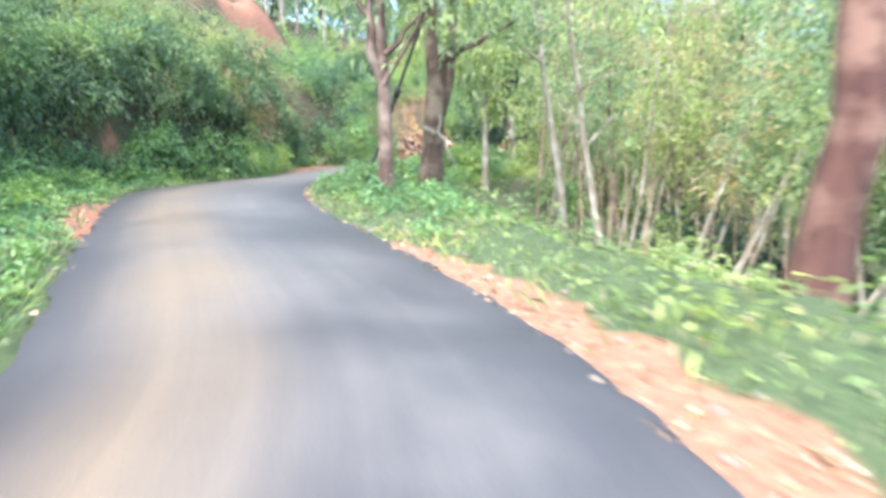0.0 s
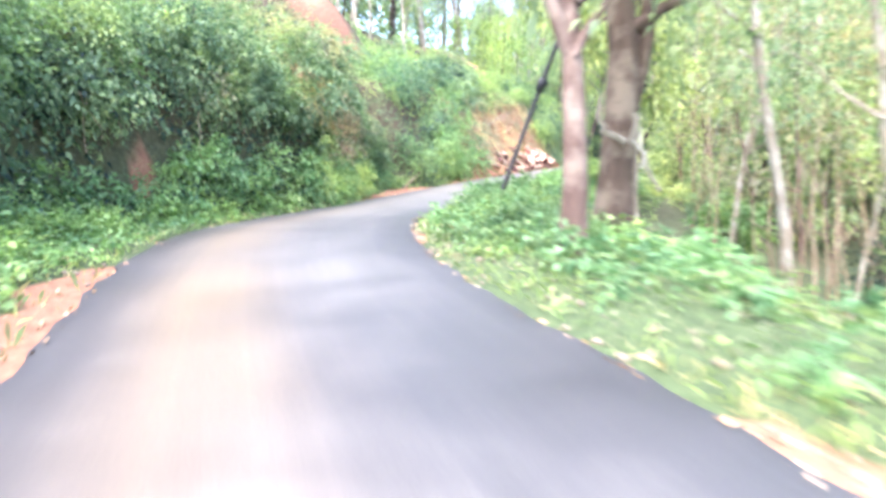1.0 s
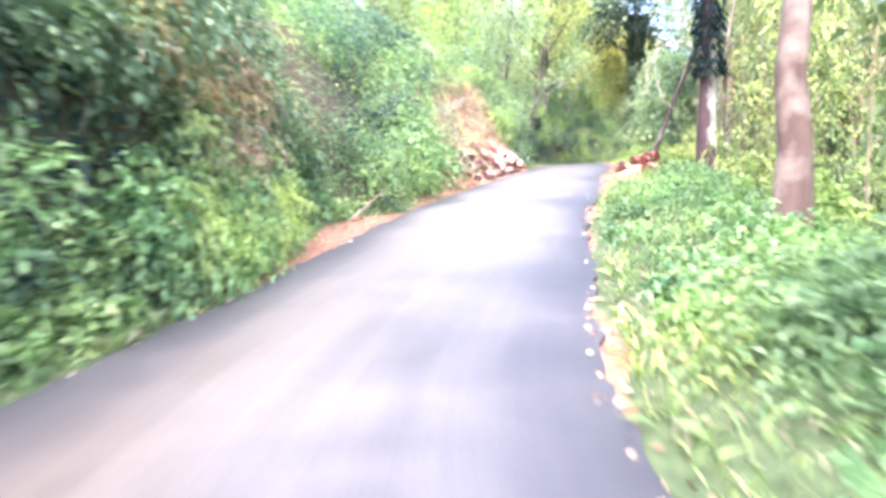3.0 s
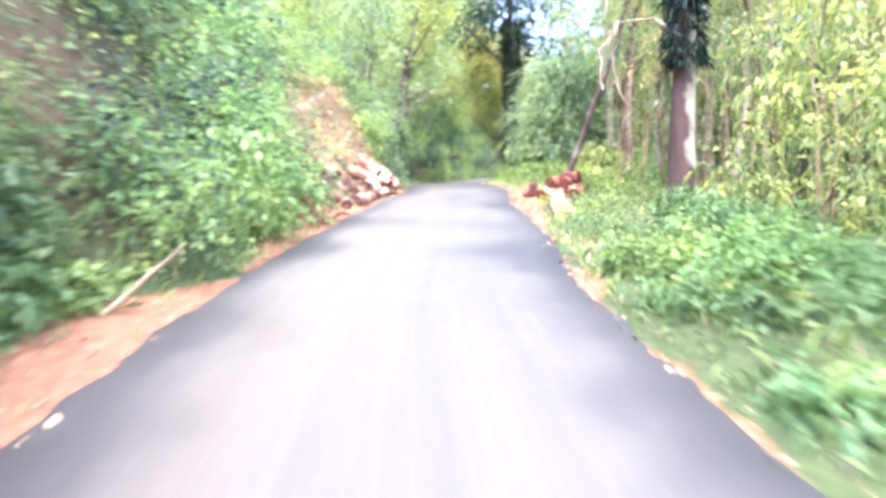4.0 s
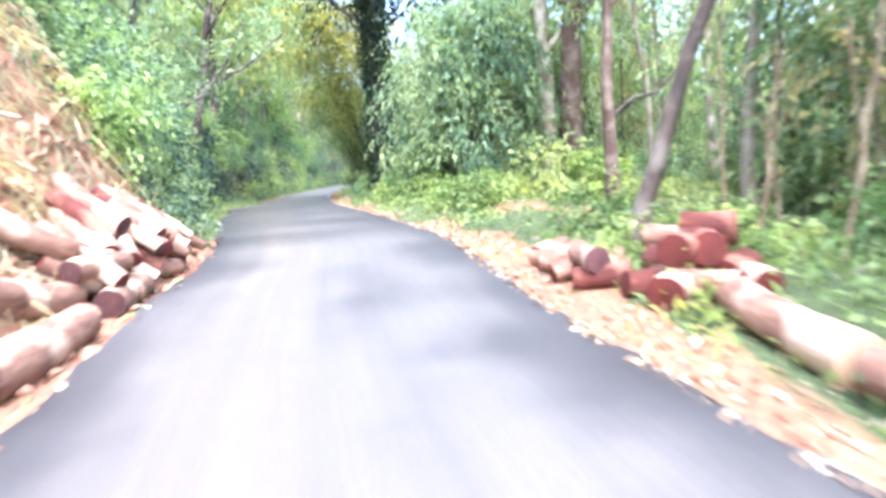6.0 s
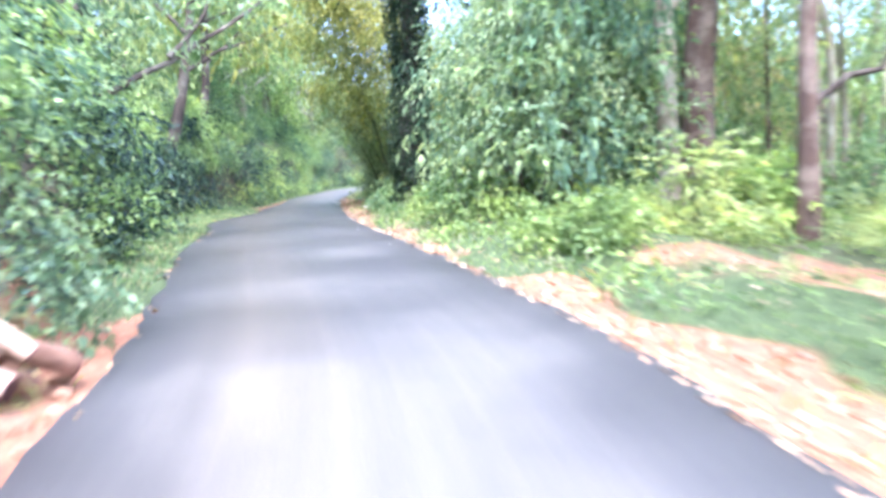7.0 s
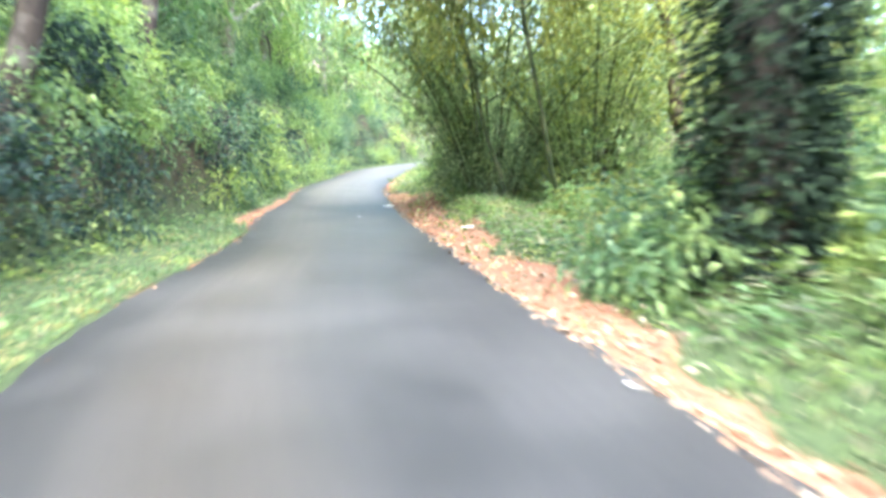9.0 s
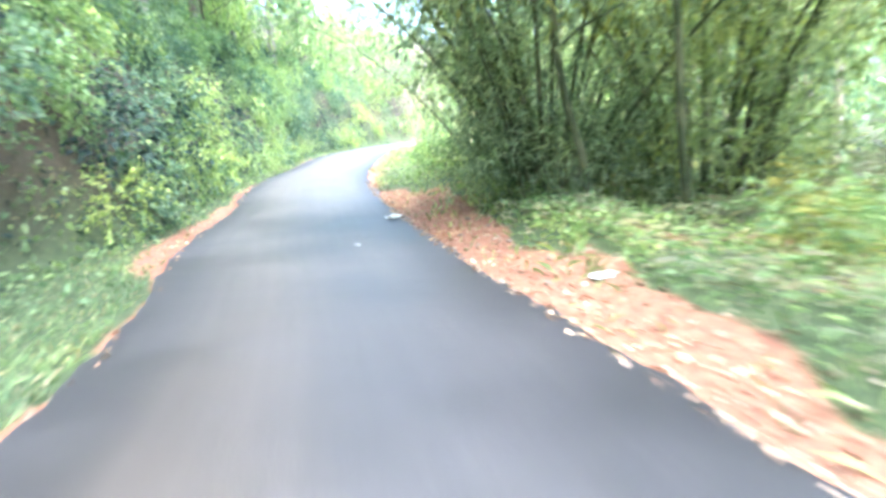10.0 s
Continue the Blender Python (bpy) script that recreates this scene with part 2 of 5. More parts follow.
LEFT_EDGE = smooth_line([(-1, -30), (-1.7, -6), (-2.3, 2), (-2.81, 3.88), (-3.94, 6.27), (-5.5, 9.6), (-6.9, 12.9), (-7.6, 15.8), (-7.3, 18.6),
                         (-6.5, 21.9), (-5.6, 25.4), (-4.5, 29.2), (-2.34, 34.75), (-0.9, 38.4), (0.8, 42.2), (2.7, 49.0), (3.72, 51.7), (4.86, 56.05), (7.5, 61.0),
                         (9.4, 65.6), (11.3, 69), (13.6, 73.7), (17, 78.7), (20.5, 84), (26.5, 91), (36, 98.5), (61, 110), (139, 135)])


def nearest(p, line):
    out = np.empty(len(p), int)
    for a in range(0, len(p), 4000):
        q = p[a : a + 4000]
        out[a : a + 4000] = ((q[:, None] - line[None]) ** 2).sum(-1).argmin(1)
    return out


CENTRE = 0.5 * (LEFT_EDGE + RIGHT_EDGE[nearest(LEFT_EDGE, RIGHT_EDGE)])
CENTRE = CENTRE[np.r_[True, np.linalg.norm(np.diff(CENTRE, axis=0), axis=1) > 0.05]]
ALONG = np.gradient(CENTRE, axis=0)
ALONG /= np.linalg.norm(ALONG, axis=1, keepdims=True)
KER = np.ones(9) / 9
ALONG[4:-4] = np.stack([np.convolve(ALONG[:, c], KER, "valid") for c in range(2)], 1)
ACROSS = np.stack([ALONG[:, 1], -ALONG[:, 0]], 1)
HALF_L = np.sqrt(((CENTRE - LEFT_EDGE[nearest(CENTRE, LEFT_EDGE)]) ** 2).sum(1))
HALF_R = np.sqrt(((CENTRE - RIGHT_EDGE[nearest(CENTRE, RIGHT_EDGE)]) ** 2).sum(1))
RISE_Y = [-30, 0, 5.3, 10.5, 15.2, 21.2, 27, 32.3, 37.5, 40.9, 47.2, 53.2, 62, 66, 73, 85, 120]
RISE_Z = [-0.6, 0, 0.26, 0.57, 0.86, 1.12, 1.48, 1.86, 2.2, 2.43, 2.68, 2.8, 2.82, 2.9, 3.17, 3.65, 4.9]
ROAD_Z = np.interp(CENTRE[:, 1], RISE_Y, RISE_Z)


def wavy(x, y, scale, seed=0.0):
    """A cheap smooth noise about 0, for arrays."""
    a = np.sin(x / scale * 1.7 + seed) * np.cos(y / scale * 1.3 - seed * 2)
    b = np.sin(x / scale * 3.1 - y / scale * 2.3 + seed * 3) * 0.5
    c = np.cos(x / scale * 5.3 + y / scale * 6.1 + seed * 5) * 0.25
    return (a + b + c) / 1.75


def lie(x, y):
    """For arrays of places: distance out from the road's edge (below 0: on it), side (-1 left, 1 right), height of the road beside."""
    p = np.stack([np.ravel(x), np.ravel(y)], 1).astype(float)
    i = nearest(p, CENTRE)
    off = p - CENTRE[i]
    side = np.where((off * ACROSS[i]).sum(1) > 0, 1, -1)
    far = np.linalg.norm(off, axis=1)
    return far - np.where(side > 0, HALF_R[i], HALF_L[i]), side, ROAD_Z[i]


def verge_left(y):
    at = [0, 6, 10, 14, 15.2, 17, 20, 22, 24, 26, 27.2, 28.2, 29, 30, 31.5, 33, 34.5, 42, 45, 50, 54, 58, 63, 67]
    return np.interp(y, at, [2.2, 2.4, 2.1, 1.6, 1.3, 1.0, 0.65, 0.45, 0.8, 1.2, 1.4, 0.6, 0.4, 0.65, 0.8, 0.8, 0.45, 0.5, 0.7, 1.0, 1.4, 1.75, 1.75, 0.8])


def land(x, y):
    """Height of the ground, for arrays."""
    x, y = np.ravel(x).astype(float), np.ravel(y).astype(float)
    e, side, z = lie(x, y)
    out = np.maximum(e, 0)
    t = np.maximum(out - verge_left(y), 0)
    slip = np.exp(-(((y - 38.0) / 3.8) ** 4))
    sheer = np.clip((27.5 - y) / 3.0, 0, 1)
    steep = 2.1 - 0.75 * slip + 2.1 * sheer
    tall = 3.6 + 0.5 * wavy(x, y, 5)
    step = np.clip((out - 5.7) / 1.1, 0, 1)
    ledge = (2.5 + 0.5 * wavy(x, y, 1.1, 3) + 0.22 * wavy(x, y, 0.4, 6)) * step * step * (3 - 2 * step) * np.exp(-(((y - 32.5) / 3.4) ** 4))
    left = 0.10 * np.minimum(out, 2) + np.minimum(t * steep, tall) + 0.5 * np.maximum(t - tall / steep, 0) + ledge + (0.18 * wavy(x, y, 0.9, 2) + slip * (0.12 * wavy(x, y, 0.45, 7) + 0.06 * wavy(x, y, 0.17, 3))) * np.minimum(t, 1)
    shelf = np.clip((out - 5.4) / 0.8, 0, 1)
    left = left + 1.3 * shelf * np.exp(-(((y - 47.5) / 4.0) ** 4) - ((np.maximum(out - 7, 0) / 4) ** 2))
    left = 28 * np.tanh(left / 28)
    fall = np.interp(y, [0, 24, 32, 38, 60, 75], [0.5, 0.42, 0.2, 0.02, 0.04, 0.0])
    right = 0.14 * np.minimum(out, 1.6) - fall * np.maximum(out - 1.9, 0) + 0.10 * wavy(x, y, 1.3, 1) * np.minimum(out, 1.5)
    right = np.where(right < 0, -7 * np.tanh(-right / 7), right)
    return z - 0.05 + np.where(side > 0, right, left) * (e > 0) + 0.012 * wavy(x, y, 0.35, 4) * (e > 0)


def soil_mask(x, y):
    x, y = np.ravel(x), np.ravel(y)
    e, side, z = lie(x, y)
    rough = np.where((side > 0) & (y > 40), 0.5, 0.22) * (wavy(x, y, 0.8, 3) + 0.5 * wavy(x, y, 0.3, 6))
    band_l = np.interp(y, [0, 8, 9.5, 12, 13, 20, 22, 24, 26, 27.2, 28.2, 29, 30, 31, 33.2, 34.4, 43, 44, 56, 62, 66, 70], [0.1, 0.15, 0.8, 0.7, 0.15, 0.12, 0.3, 0.8, 1.2, 1.5, 0.5, 0.2, 0.5, 0.8, 1.0, 3.0, 2.8, 0.1, 0.12, 0.25, 0.8, 0.4])
    band_r = np.interp(y, [0, 3, 7, 9, 22, 29, 33, 36, 38, 41.5, 43, 50, 56, 66, 70], [0.4, 0.8, 0.7, 0.2, 0.25, 0.3, 0.5, 0.9, 1.0, 0.9, 0.5, 0.5, 0.9, 1.5, 0.6])
    band = np.where(side > 0, band_r, band_l)
    bare = np.clip((band + rough - e) / 0.35, 0, 1)
    scar = (0.85 + 0.5 * wavy(x, y, 0.7, 4)) * np.exp(-(((y - 32.7) / 2.5) ** 4) - (((e - 6.3) / 1.1) ** 4)) * (side < 0)
    cut = 1.35 * (0.75 + 0.6 * wavy(x, y, 0.5, 2)) * np.exp(-(((y - 16.3) / 0.7) ** 4) - (((e - verge_left(y) - 0.27) / 0.14) ** 4)) * (side < 0)
    track = (0.7 + 0.4 * wavy(x, y, 0.6, 8)) * np.exp(-(((y - 40.5) / 3.0) ** 4) - (((e - 2.6) / 1.3) ** 4)) * (side > 0)
    terrace = (0.9 + 0.4 * wavy(x, y, 0.9, 7)) * np.exp(-(((y - 47.5) / 3.2) ** 4) - (((e - 6.3) / 1.2) ** 4)) * (side < 0)
    glade = (0.55 + 0.6 * wavy(x, y, 0.7, 5)) * np.exp(-(((y - 60) / 3.5) ** 4) - (((e - 2.5) / 0.9) ** 4)) * (side > 0)
    return np.maximum.reduce([bare, scar, cut, track, glade, terrace]) * 0.75


def mesh_of(name, verts, faces, smooth=False):
    me = bpy.data.meshes.new(name)
    me.from_pydata([tuple(v) for v in verts] if not isinstance(verts, list) else verts, [], faces)
    if smooth:
        me.polygons.foreach_set("use_smooth", [True] * len(me.polygons))
    me.update()
    return me


def part(name, data, material, parent=None, label=""):
    if isinstance(data, bmesh.types.BMesh):
        me = bpy.data.meshes.new(name)
        data.to_mesh(me)
        data.free()
        data = me
    if not data.materials:
        data.materials.append(material)
    ob = new(name, data)
    ob.parent = parent
    return tagged(ob, label)


def thing(name, place, label, category, group="", turn=0.0, kind=""):
    ob = new(name)
    ob.matrix_basis = pose(*place, 0, 0, turn)
    return tagged(ob, label, category, group, kind)


def axis_lines(lo, hi, step, far):
    core = list(np.arange(lo, hi, step))
    w = step
    a, b = lo, core[-1]
    before, after = [], []
    while a > -far:
        w *= 1.35
        a -= w
        before.append(a)
    w = step
    while b < far:
        w *= 1.35
        b += w
        after.append(b)
    return np.array(before[::-1] + core + after)


def build_ground():
    xs, ys = axis_lines(-16, 34, 0.34, 1500), axis_lines(-4, 96, 0.34, 1500)
    gx, gy = np.meshgrid(xs, ys)
    z = land(gx, gy)
    n, m = len(xs), len(ys)
    idx = np.arange(n * m).reshape(m, n)
    quads = np.stack([idx[:-1, :-1], idx[:-1, 1:], idx[1:, 1:], idx[1:, :-1]], -1).reshape(-1, 4)
    me = mesh_of("ground", np.stack([gx.ravel(), gy.ravel(), z], 1).tolist(), quads.tolist(), True)
    at = me.attributes.new("soil", "FLOAT", "POINT")
    at.data.foreach_set("value", soil_mask(gx, gy).astype(np.float32))
    e, side, _ = lie(gx, gy)
    # litter floor and painted gap shadow begin behind the verge
    at = me.attributes.new("humus_shade", "FLOAT", "POINT")
    at.data.foreach_set("value", np.clip(np.where(side < 0, (e - verge_left(gy.ravel()) - 0.1) / 0.4, np.minimum((e - 3.0) / 1.5, 0.45)) + 0.3 * wavy(gx.ravel(), gy.ravel(), 1.1, 5), 0, 1).astype(np.float32))
    ob = part("ground", me, EARTH)
    tagged(ob, "grassy hillside with red earth banks and dirt verges", "ground", kind="structure")


def build_road():
    keep = np.arange(0, len(CENTRE), 1)
    us = np.array([-1.0, -0.965, -0.92, -0.75, -0.5, -0.25, 0, 0.25, 0.5, 0.75, 0.92, 0.965, 1.0])
    verts, wear_glare, dust = [], [], []
    c, ac = CENTRE[keep], ACROSS[keep]
    for u in us:
        half = np.where(u < 0, HALF_L[keep], HALF_R[keep])
        rag = (0.06 * wavy(c[:, 0], c[:, 1], 0.45, 5) + 0.05 * wavy(c[:, 0], c[:, 1], 0.15, 1)) * (abs(u) > 0.9) * np.sign(u)
        p = c + ac * (u * half + rag)[:, None]
        z = ROAD_Z[keep] + 0.03 * (1 - u * u) + 0.004 * wavy(p[:, 0], p[:, 1], 0.7, 8)
        verts.append(np.stack([p[:, 0], p[:, 1], z], 1))
        # worn middle; the rise past y 60 paints glare on the far road
        wear_glare.append((1 - abs(u) ** 3) * np.interp(c[:, 1], [16, 24, 38, 44, 50, 60, 70], [0.55, 0.8, 0.8, 0.45, 0.12, 0.2, 0.75]))
        lane = np.exp(-(((u + 0.42) / 0.3) ** 2)) * np.interp(c[:, 1], [-5, 3, 11, 17, 22], [0.85, 0.85, 0.7, 0.35, 0.15])
        dust.append(np.clip(lane * (0.8 + 0.4 * wavy(p[:, 0], p[:, 1], 1.6, 3)), 0, 1))
    lo = [verts[0] - [0, 0, 0.12], verts[-1] - [0, 0, 0.12]]
    rows = [lo[0]] + verts + [lo[1]]
    wear_glare = [wear_glare[0]] + wear_glare + [wear_glare[-1]]
    dust = [dust[0]] + dust + [dust[-1]]
    m, n = len(rows), len(c)
    idx = np.arange(m * n).reshape(m, n)
    quads = np.stack([idx[:-1, :-1], idx[1:, :-1], idx[1:, 1:], idx[:-1, 1:]], -1).reshape(-1, 4)
    quads = quads[:, ::-1]
    me = mesh_of("road", np.concatenate(rows).tolist(), quads.tolist(), False)
    at = me.attributes.new("wear_glare", "FLOAT", "POINT")
    at.data.foreach_set("value", np.concatenate(wear_glare).astype(np.float32))
    at = me.attributes.new("dust", "FLOAT", "POINT")
    at.data.foreach_set("value", np.concatenate(dust).astype(np.float32))
    flow = np.arange(n) * 0.25
    lanes = np.concatenate([np.stack([np.full(n, 9.0 * np.clip(u, -1, 1)), flow * 0.11, np.zeros(n)], 1) for u in [-1.0, *us, 1.0]])
    at = me.attributes.new("lane", "FLOAT_VECTOR", "POINT")
    at.data.foreach_set("vector", lanes.astype(np.float32).ravel())
    ob = part("road", me, ASPHALT)
    tagged(ob, "narrow worn grey asphalt road with ragged edges", "road", kind="structure")


build_ground()
build_road()


# ---- leaves, stems and plants ----
def quad_mesh(name, verts, quads=None):
    """A mesh of quads from arrays; without quads every four verts are one."""
    me = bpy.data.meshes.new(name)
    verts = np.asarray(verts, np.float32).reshape(-1, 3)
    quads = np.arange(len(verts)).reshape(-1, 4) if quads is None else np.asarray(quads)
    me.vertices.add(len(verts))
    me.vertices.foreach_set("co", verts.ravel())
    me.loops.add(quads.size)
    me.loops.foreach_set("vertex_index", quads.ravel().astype(np.int32))
    me.polygons.add(len(quads))
    me.polygons.foreach_set("loop_start", np.arange(0, quads.size, 4, dtype=np.int32))
    me.update(calc_edges=True)
    return me


def unit(v):
    return v / np.maximum(np.linalg.norm(v, axis=-1, keepdims=True), 1e-6)


def blades(places, ways, lengths, ratio, droop=0.15, rng=RNG):
    """Leaf-shaped quads: base, side, tip, side, folded along the middle."""
    n = len(places)
    ways = unit(ways)
    side = unit(np.cross(ways, rng.normal(size=(n, 3)) + [0, 0, 1.2]))
    up = np.cross(side, ways)
    ln = np.asarray(lengths).reshape(-1, 1) * np.ones((n, 1))
    w = ln * ratio * rng.uniform(0.75, 1.25, (n, 1))
    mid = places + ways * ln * 0.45
    tip = places + ways * ln - np.array([0, 0, 1.0]) * ln * droop
    a, b = mid + side * w + up * w * 0.35, mid - side * w + up * w * 0.35
    return np.stack([places, a, tip, b], 1)


def foliage(name, twigs, centre, radii, twig_len, leaves, size, ratio, flat=0.6, droop=0.2, hollow=0.45, seed=0, up=0.3):
    """Twigs that start inside an ellipsoid and point outward, each with leaves along its outer half."""
    rng = np.random.default_rng(seed)
    out = unit(rng.normal(size=(twigs, 3)) + [0, 0, up])
    lump = 0.75 + 0.35 * wavy(out[:, 0] * 3, out[:, 1] * 3 + out[:, 2] * 4, 1.0, seed)
    depth = rng.uniform(hollow, 1.0, (twigs, 1)) ** 0.6
    start = np.array(centre) + out * np.array(radii) * depth * lump[:, None]
    way = unit(out + rng.normal(size=(twigs, 3)) * 0.5 + [0, 0, -droop])
    u = np.linspace(0.15, 1.0, leaves)[None, :, None]
    bow = -np.array([0, 0, 1.0]) * (u**2) * twig_len * droop
    p = (start[:, None] + way[:, None] * u * twig_len + bow).reshape(-1, 3)
    spin = rng.normal(size=(twigs * leaves, 3)) * [1, 1, flat]
    d = np.repeat(way, leaves, 0) * 0.8 + spin * 0.75 + [0, 0, -droop]
    return blades(p, d, size * rng.uniform(0.6, 1.35, twigs * leaves), ratio, droop, rng)


def tube(points, radii, sides=9, rough=0.06, seed=0, cap=True):
    """Verts and quads of a round stem along points."""
    rng = np.random.default_rng(seed)
    p = np.array(points, float)
    r = np.array(radii, float)
    t = unit(np.gradient(p, axis=0))
    ref = np.array([1.0, 0.13, 0.07])
    a = unit(np.cross(t, ref))
    b = np.cross(t, a)
    ang = np.linspace(0, 2 * np.pi, sides, endpoint=False)
    wob = 1 + rough * rng.normal(size=(len(p), sides))
    v = p[:, None] + (a[:, None] * np.cos(ang)[None, :, None] + b[:, None] * np.sin(ang)[None, :, None]) * (r[:, None] * wob)[..., None]
    idx = np.arange(len(p) * sides).reshape(len(p), sides)
    nxt = np.roll(idx, -1, 1)
    q = np.stack([idx[:-1], nxt[:-1], nxt[1:], idx[1:]], -1).reshape(-1, 4)
    v = v.reshape(-1, 3)
    return v, q


def joined(pieces):
    vs, qs, n = [], [], 0
    for v, q in pieces:
        vs.append(v)
        qs.append(q + n)
        n += len(v)
    return np.concatenate(vs), np.concatenate(qs)


def stem_mesh(name, pieces):
    me = quad_mesh(name, *joined(pieces))
    me.polygons.foreach_set("use_smooth", [True] * len(me.polygons))
    return me


def bend(a, b, n, sway, rng):
    """Points from a to b with a gentle wander."""
    a, b = np.array(a, float), np.array(b, float)
    u = np.linspace(0, 1, n)[:, None]
    off = np.cumsum(rng.normal(size=(n, 3)) * [1, 1, 0.3], 0)
    off -= u * off[-1]
    return a + (b - a) * u + off * sway


def tree_meshes(name, height, radius, lean, limbs, twigs, leaf, ratio, low, spread, seed, leaves=6, droop=0.35, twig_len=0.7, apart=False):
    """Trunk with limbs, and a crown made of clumps at the limb ends."""
    rng = np.random.default_rng(seed)
    spine = bend((0, 0, -0.4), (lean[0] * height, lean[1] * height, height), 14, 0.018 * height**0.5, rng)
    rad = radius * (1 - 0.8 * np.linspace(0, 1, 14) ** 0.9)
    rad[:2] *= [1.5, 1.12]
    stems, clumps = [tube(spine, rad, 10 if apart else 7, 0.05, seed)], []
    for k in range(limbs):
        u = low + (1 - low) * (k + rng.uniform(0, 0.8)) / limbs
        i = min(u, 0.97) * 13
        base = spine[int(i)] + (spine[min(int(i) + 1, 13)] - spine[int(i)]) * (i % 1)
        ang = k * 2.4 + rng.uniform(-0.5, 0.5)
        reach = spread * (1.15 - 0.6 * u) * rng.uniform(0.6, 1.15)
        end = base + [math.cos(ang) * reach, math.sin(ang) * reach, reach * rng.uniform(0.35, 1.1)]
        limb = bend(base, end, 7, 0.06 * reach**0.5, rng)
        r0 = radius * (1 - 0.8 * u) * 0.5
        stems.append(tube(limb, np.linspace(r0, r0 * 0.25, 7), 6 if apart else 4, 0.06, seed + k))
        for j in (3, 5, 6):
            clumps.append((limb[j], reach * 0.28 + 0.35))
    clumps.append((spine[-1], 0.9))
    each = max(4, twigs // len(clumps))
    quads = [foliage("", each, c, (r, r, r * 0.75), twig_len, leaves, leaf, ratio, droop=droop, hollow=0.1, seed=seed * 31 + n) for n, (c, r) in enumerate(clumps)]
    crown = quad_mesh(name + "_crown", np.concatenate(quads))
    if apart:
        return [stem_mesh("trunk" if not k else "limb", [s]) for k, s in enumerate(stems)], crown
    return stem_mesh(name + "_trunk", stems), crown


def tree_thing(name, meshes, bark, leaf, place, label, group="", turn=0.0, scale=1.0):
    ob = thing(name, place, label, "tree", group, turn)
    if isinstance(meshes[0], list):
        for k, me in enumerate(meshes[0]):
            part("limb" if k else "trunk", me, bark, ob)
    else:
        part("trunk", meshes[0], bark, ob)
    part("crown", meshes[1], leaf, ob)
    ob.scale = (scale,) * 3
    return ob


def plant_copies(first, spots, lo, hi, rng, sink=0.1):
    """The first of a kind stands at spots[0]; copies stand at the rest."""
    z = land([s[0] for s in spots], [s[1] for s in spots])
    for k, (x, y) in enumerate(spots):
        f = rng.uniform(lo, hi)
        m = pose(x, y, z[k] - sink, rng.uniform(-6, 6), rng.uniform(-6, 6), rng.uniform(0, 360)) @ Matrix.Diagonal((f, f, f * rng.uniform(0.9, 1.15), 1))
        if k == 0:
            first.matrix_basis = m
        else:
            twin = first.copy()
            scene.collection.objects.link(twin)
            twin.matrix_basis = m
            for c in first.children:
                d = c.copy()
                scene.collection.objects.link(d)
                d.parent = twin


def spots_along(n, side, near, far, y0, y1, rng, ok=None, power=1.0):
    """Random places beside the road, between near and far metres out from its edge."""
    out = []
    live = np.flatnonzero((CENTRE[:, 1] > y0) & (CENTRE[:, 1] < y1) & (CENTRE[:, 0] < 66))
    tries = 0
    while len(out) < n and tries < n * 30:
        tries += 1
        i = rng.choice(live)
        e = near + (far - near) * rng.uniform() ** power
        half = HALF_R[i] if side > 0 else HALF_L[i]
        p = CENTRE[i] + ACROSS[i] * side * (half + e) + ALONG[i] * rng.uniform(-0.3, 0.3)
        real, s, _ = lie([p[0]], [p[1]])
        if s[0] != side or real[0] < near * 0.9 or (ok and not ok(p[0], p[1], real[0])):
            continue
        out.append((p[0], p[1]))
    return out


# bushes: one forked stem and a leafy body
def bush(kind, leaf, label, seed, twigs=155, leaves=7, size=0.15, ratio=0.24, radii=(0.85, 0.85, 0.8), twig_len=0.42, droop=0.3):
    rng = np.random.default_rng(seed)
    ob = thing(kind, (0, 0, 0), label, "bush", "bushes along the road")
    stems = []
    for k in range(6):
        a = rng.uniform(0, 6.28)
        e = (math.cos(a) * radii[0] * 0.6, math.sin(a) * radii[1] * 0.6, radii[2] * rng.uniform(0.9, 1.5))
        stems.append(tube(bend((0, 0, -0.3), e, 5, 0.05, rng), np.linspace(0.025, 0.008, 5), 5, 0.05, k))
    part("stem", stem_mesh("bush_stem", stems), BARK_DARK, ob)
    part("foliage", quad_mesh("bush_foliage", foliage("", twigs, (0, 0, radii[2] * 0.75), radii, twig_len, leaves, size, ratio, droop=droop, hollow=0.25, seed=seed)), leaf, ob)
    return ob


def bank_keeps(x, y, e):
    """True where the left bank keeps its bushes: not on the slip, nor on the bare scar."""
    if 34.6 < y < 42.0 and e < 2.9:
        return False
    if 30.5 < y <= 34.6 and e < 1.15:
        return False
    if 20.0 < y < 36 and 4.0 < e < 8.5:
        return False
    if 43.5 < y < 51.5 and 4.2 < e < 8.0:
        return False
    return True


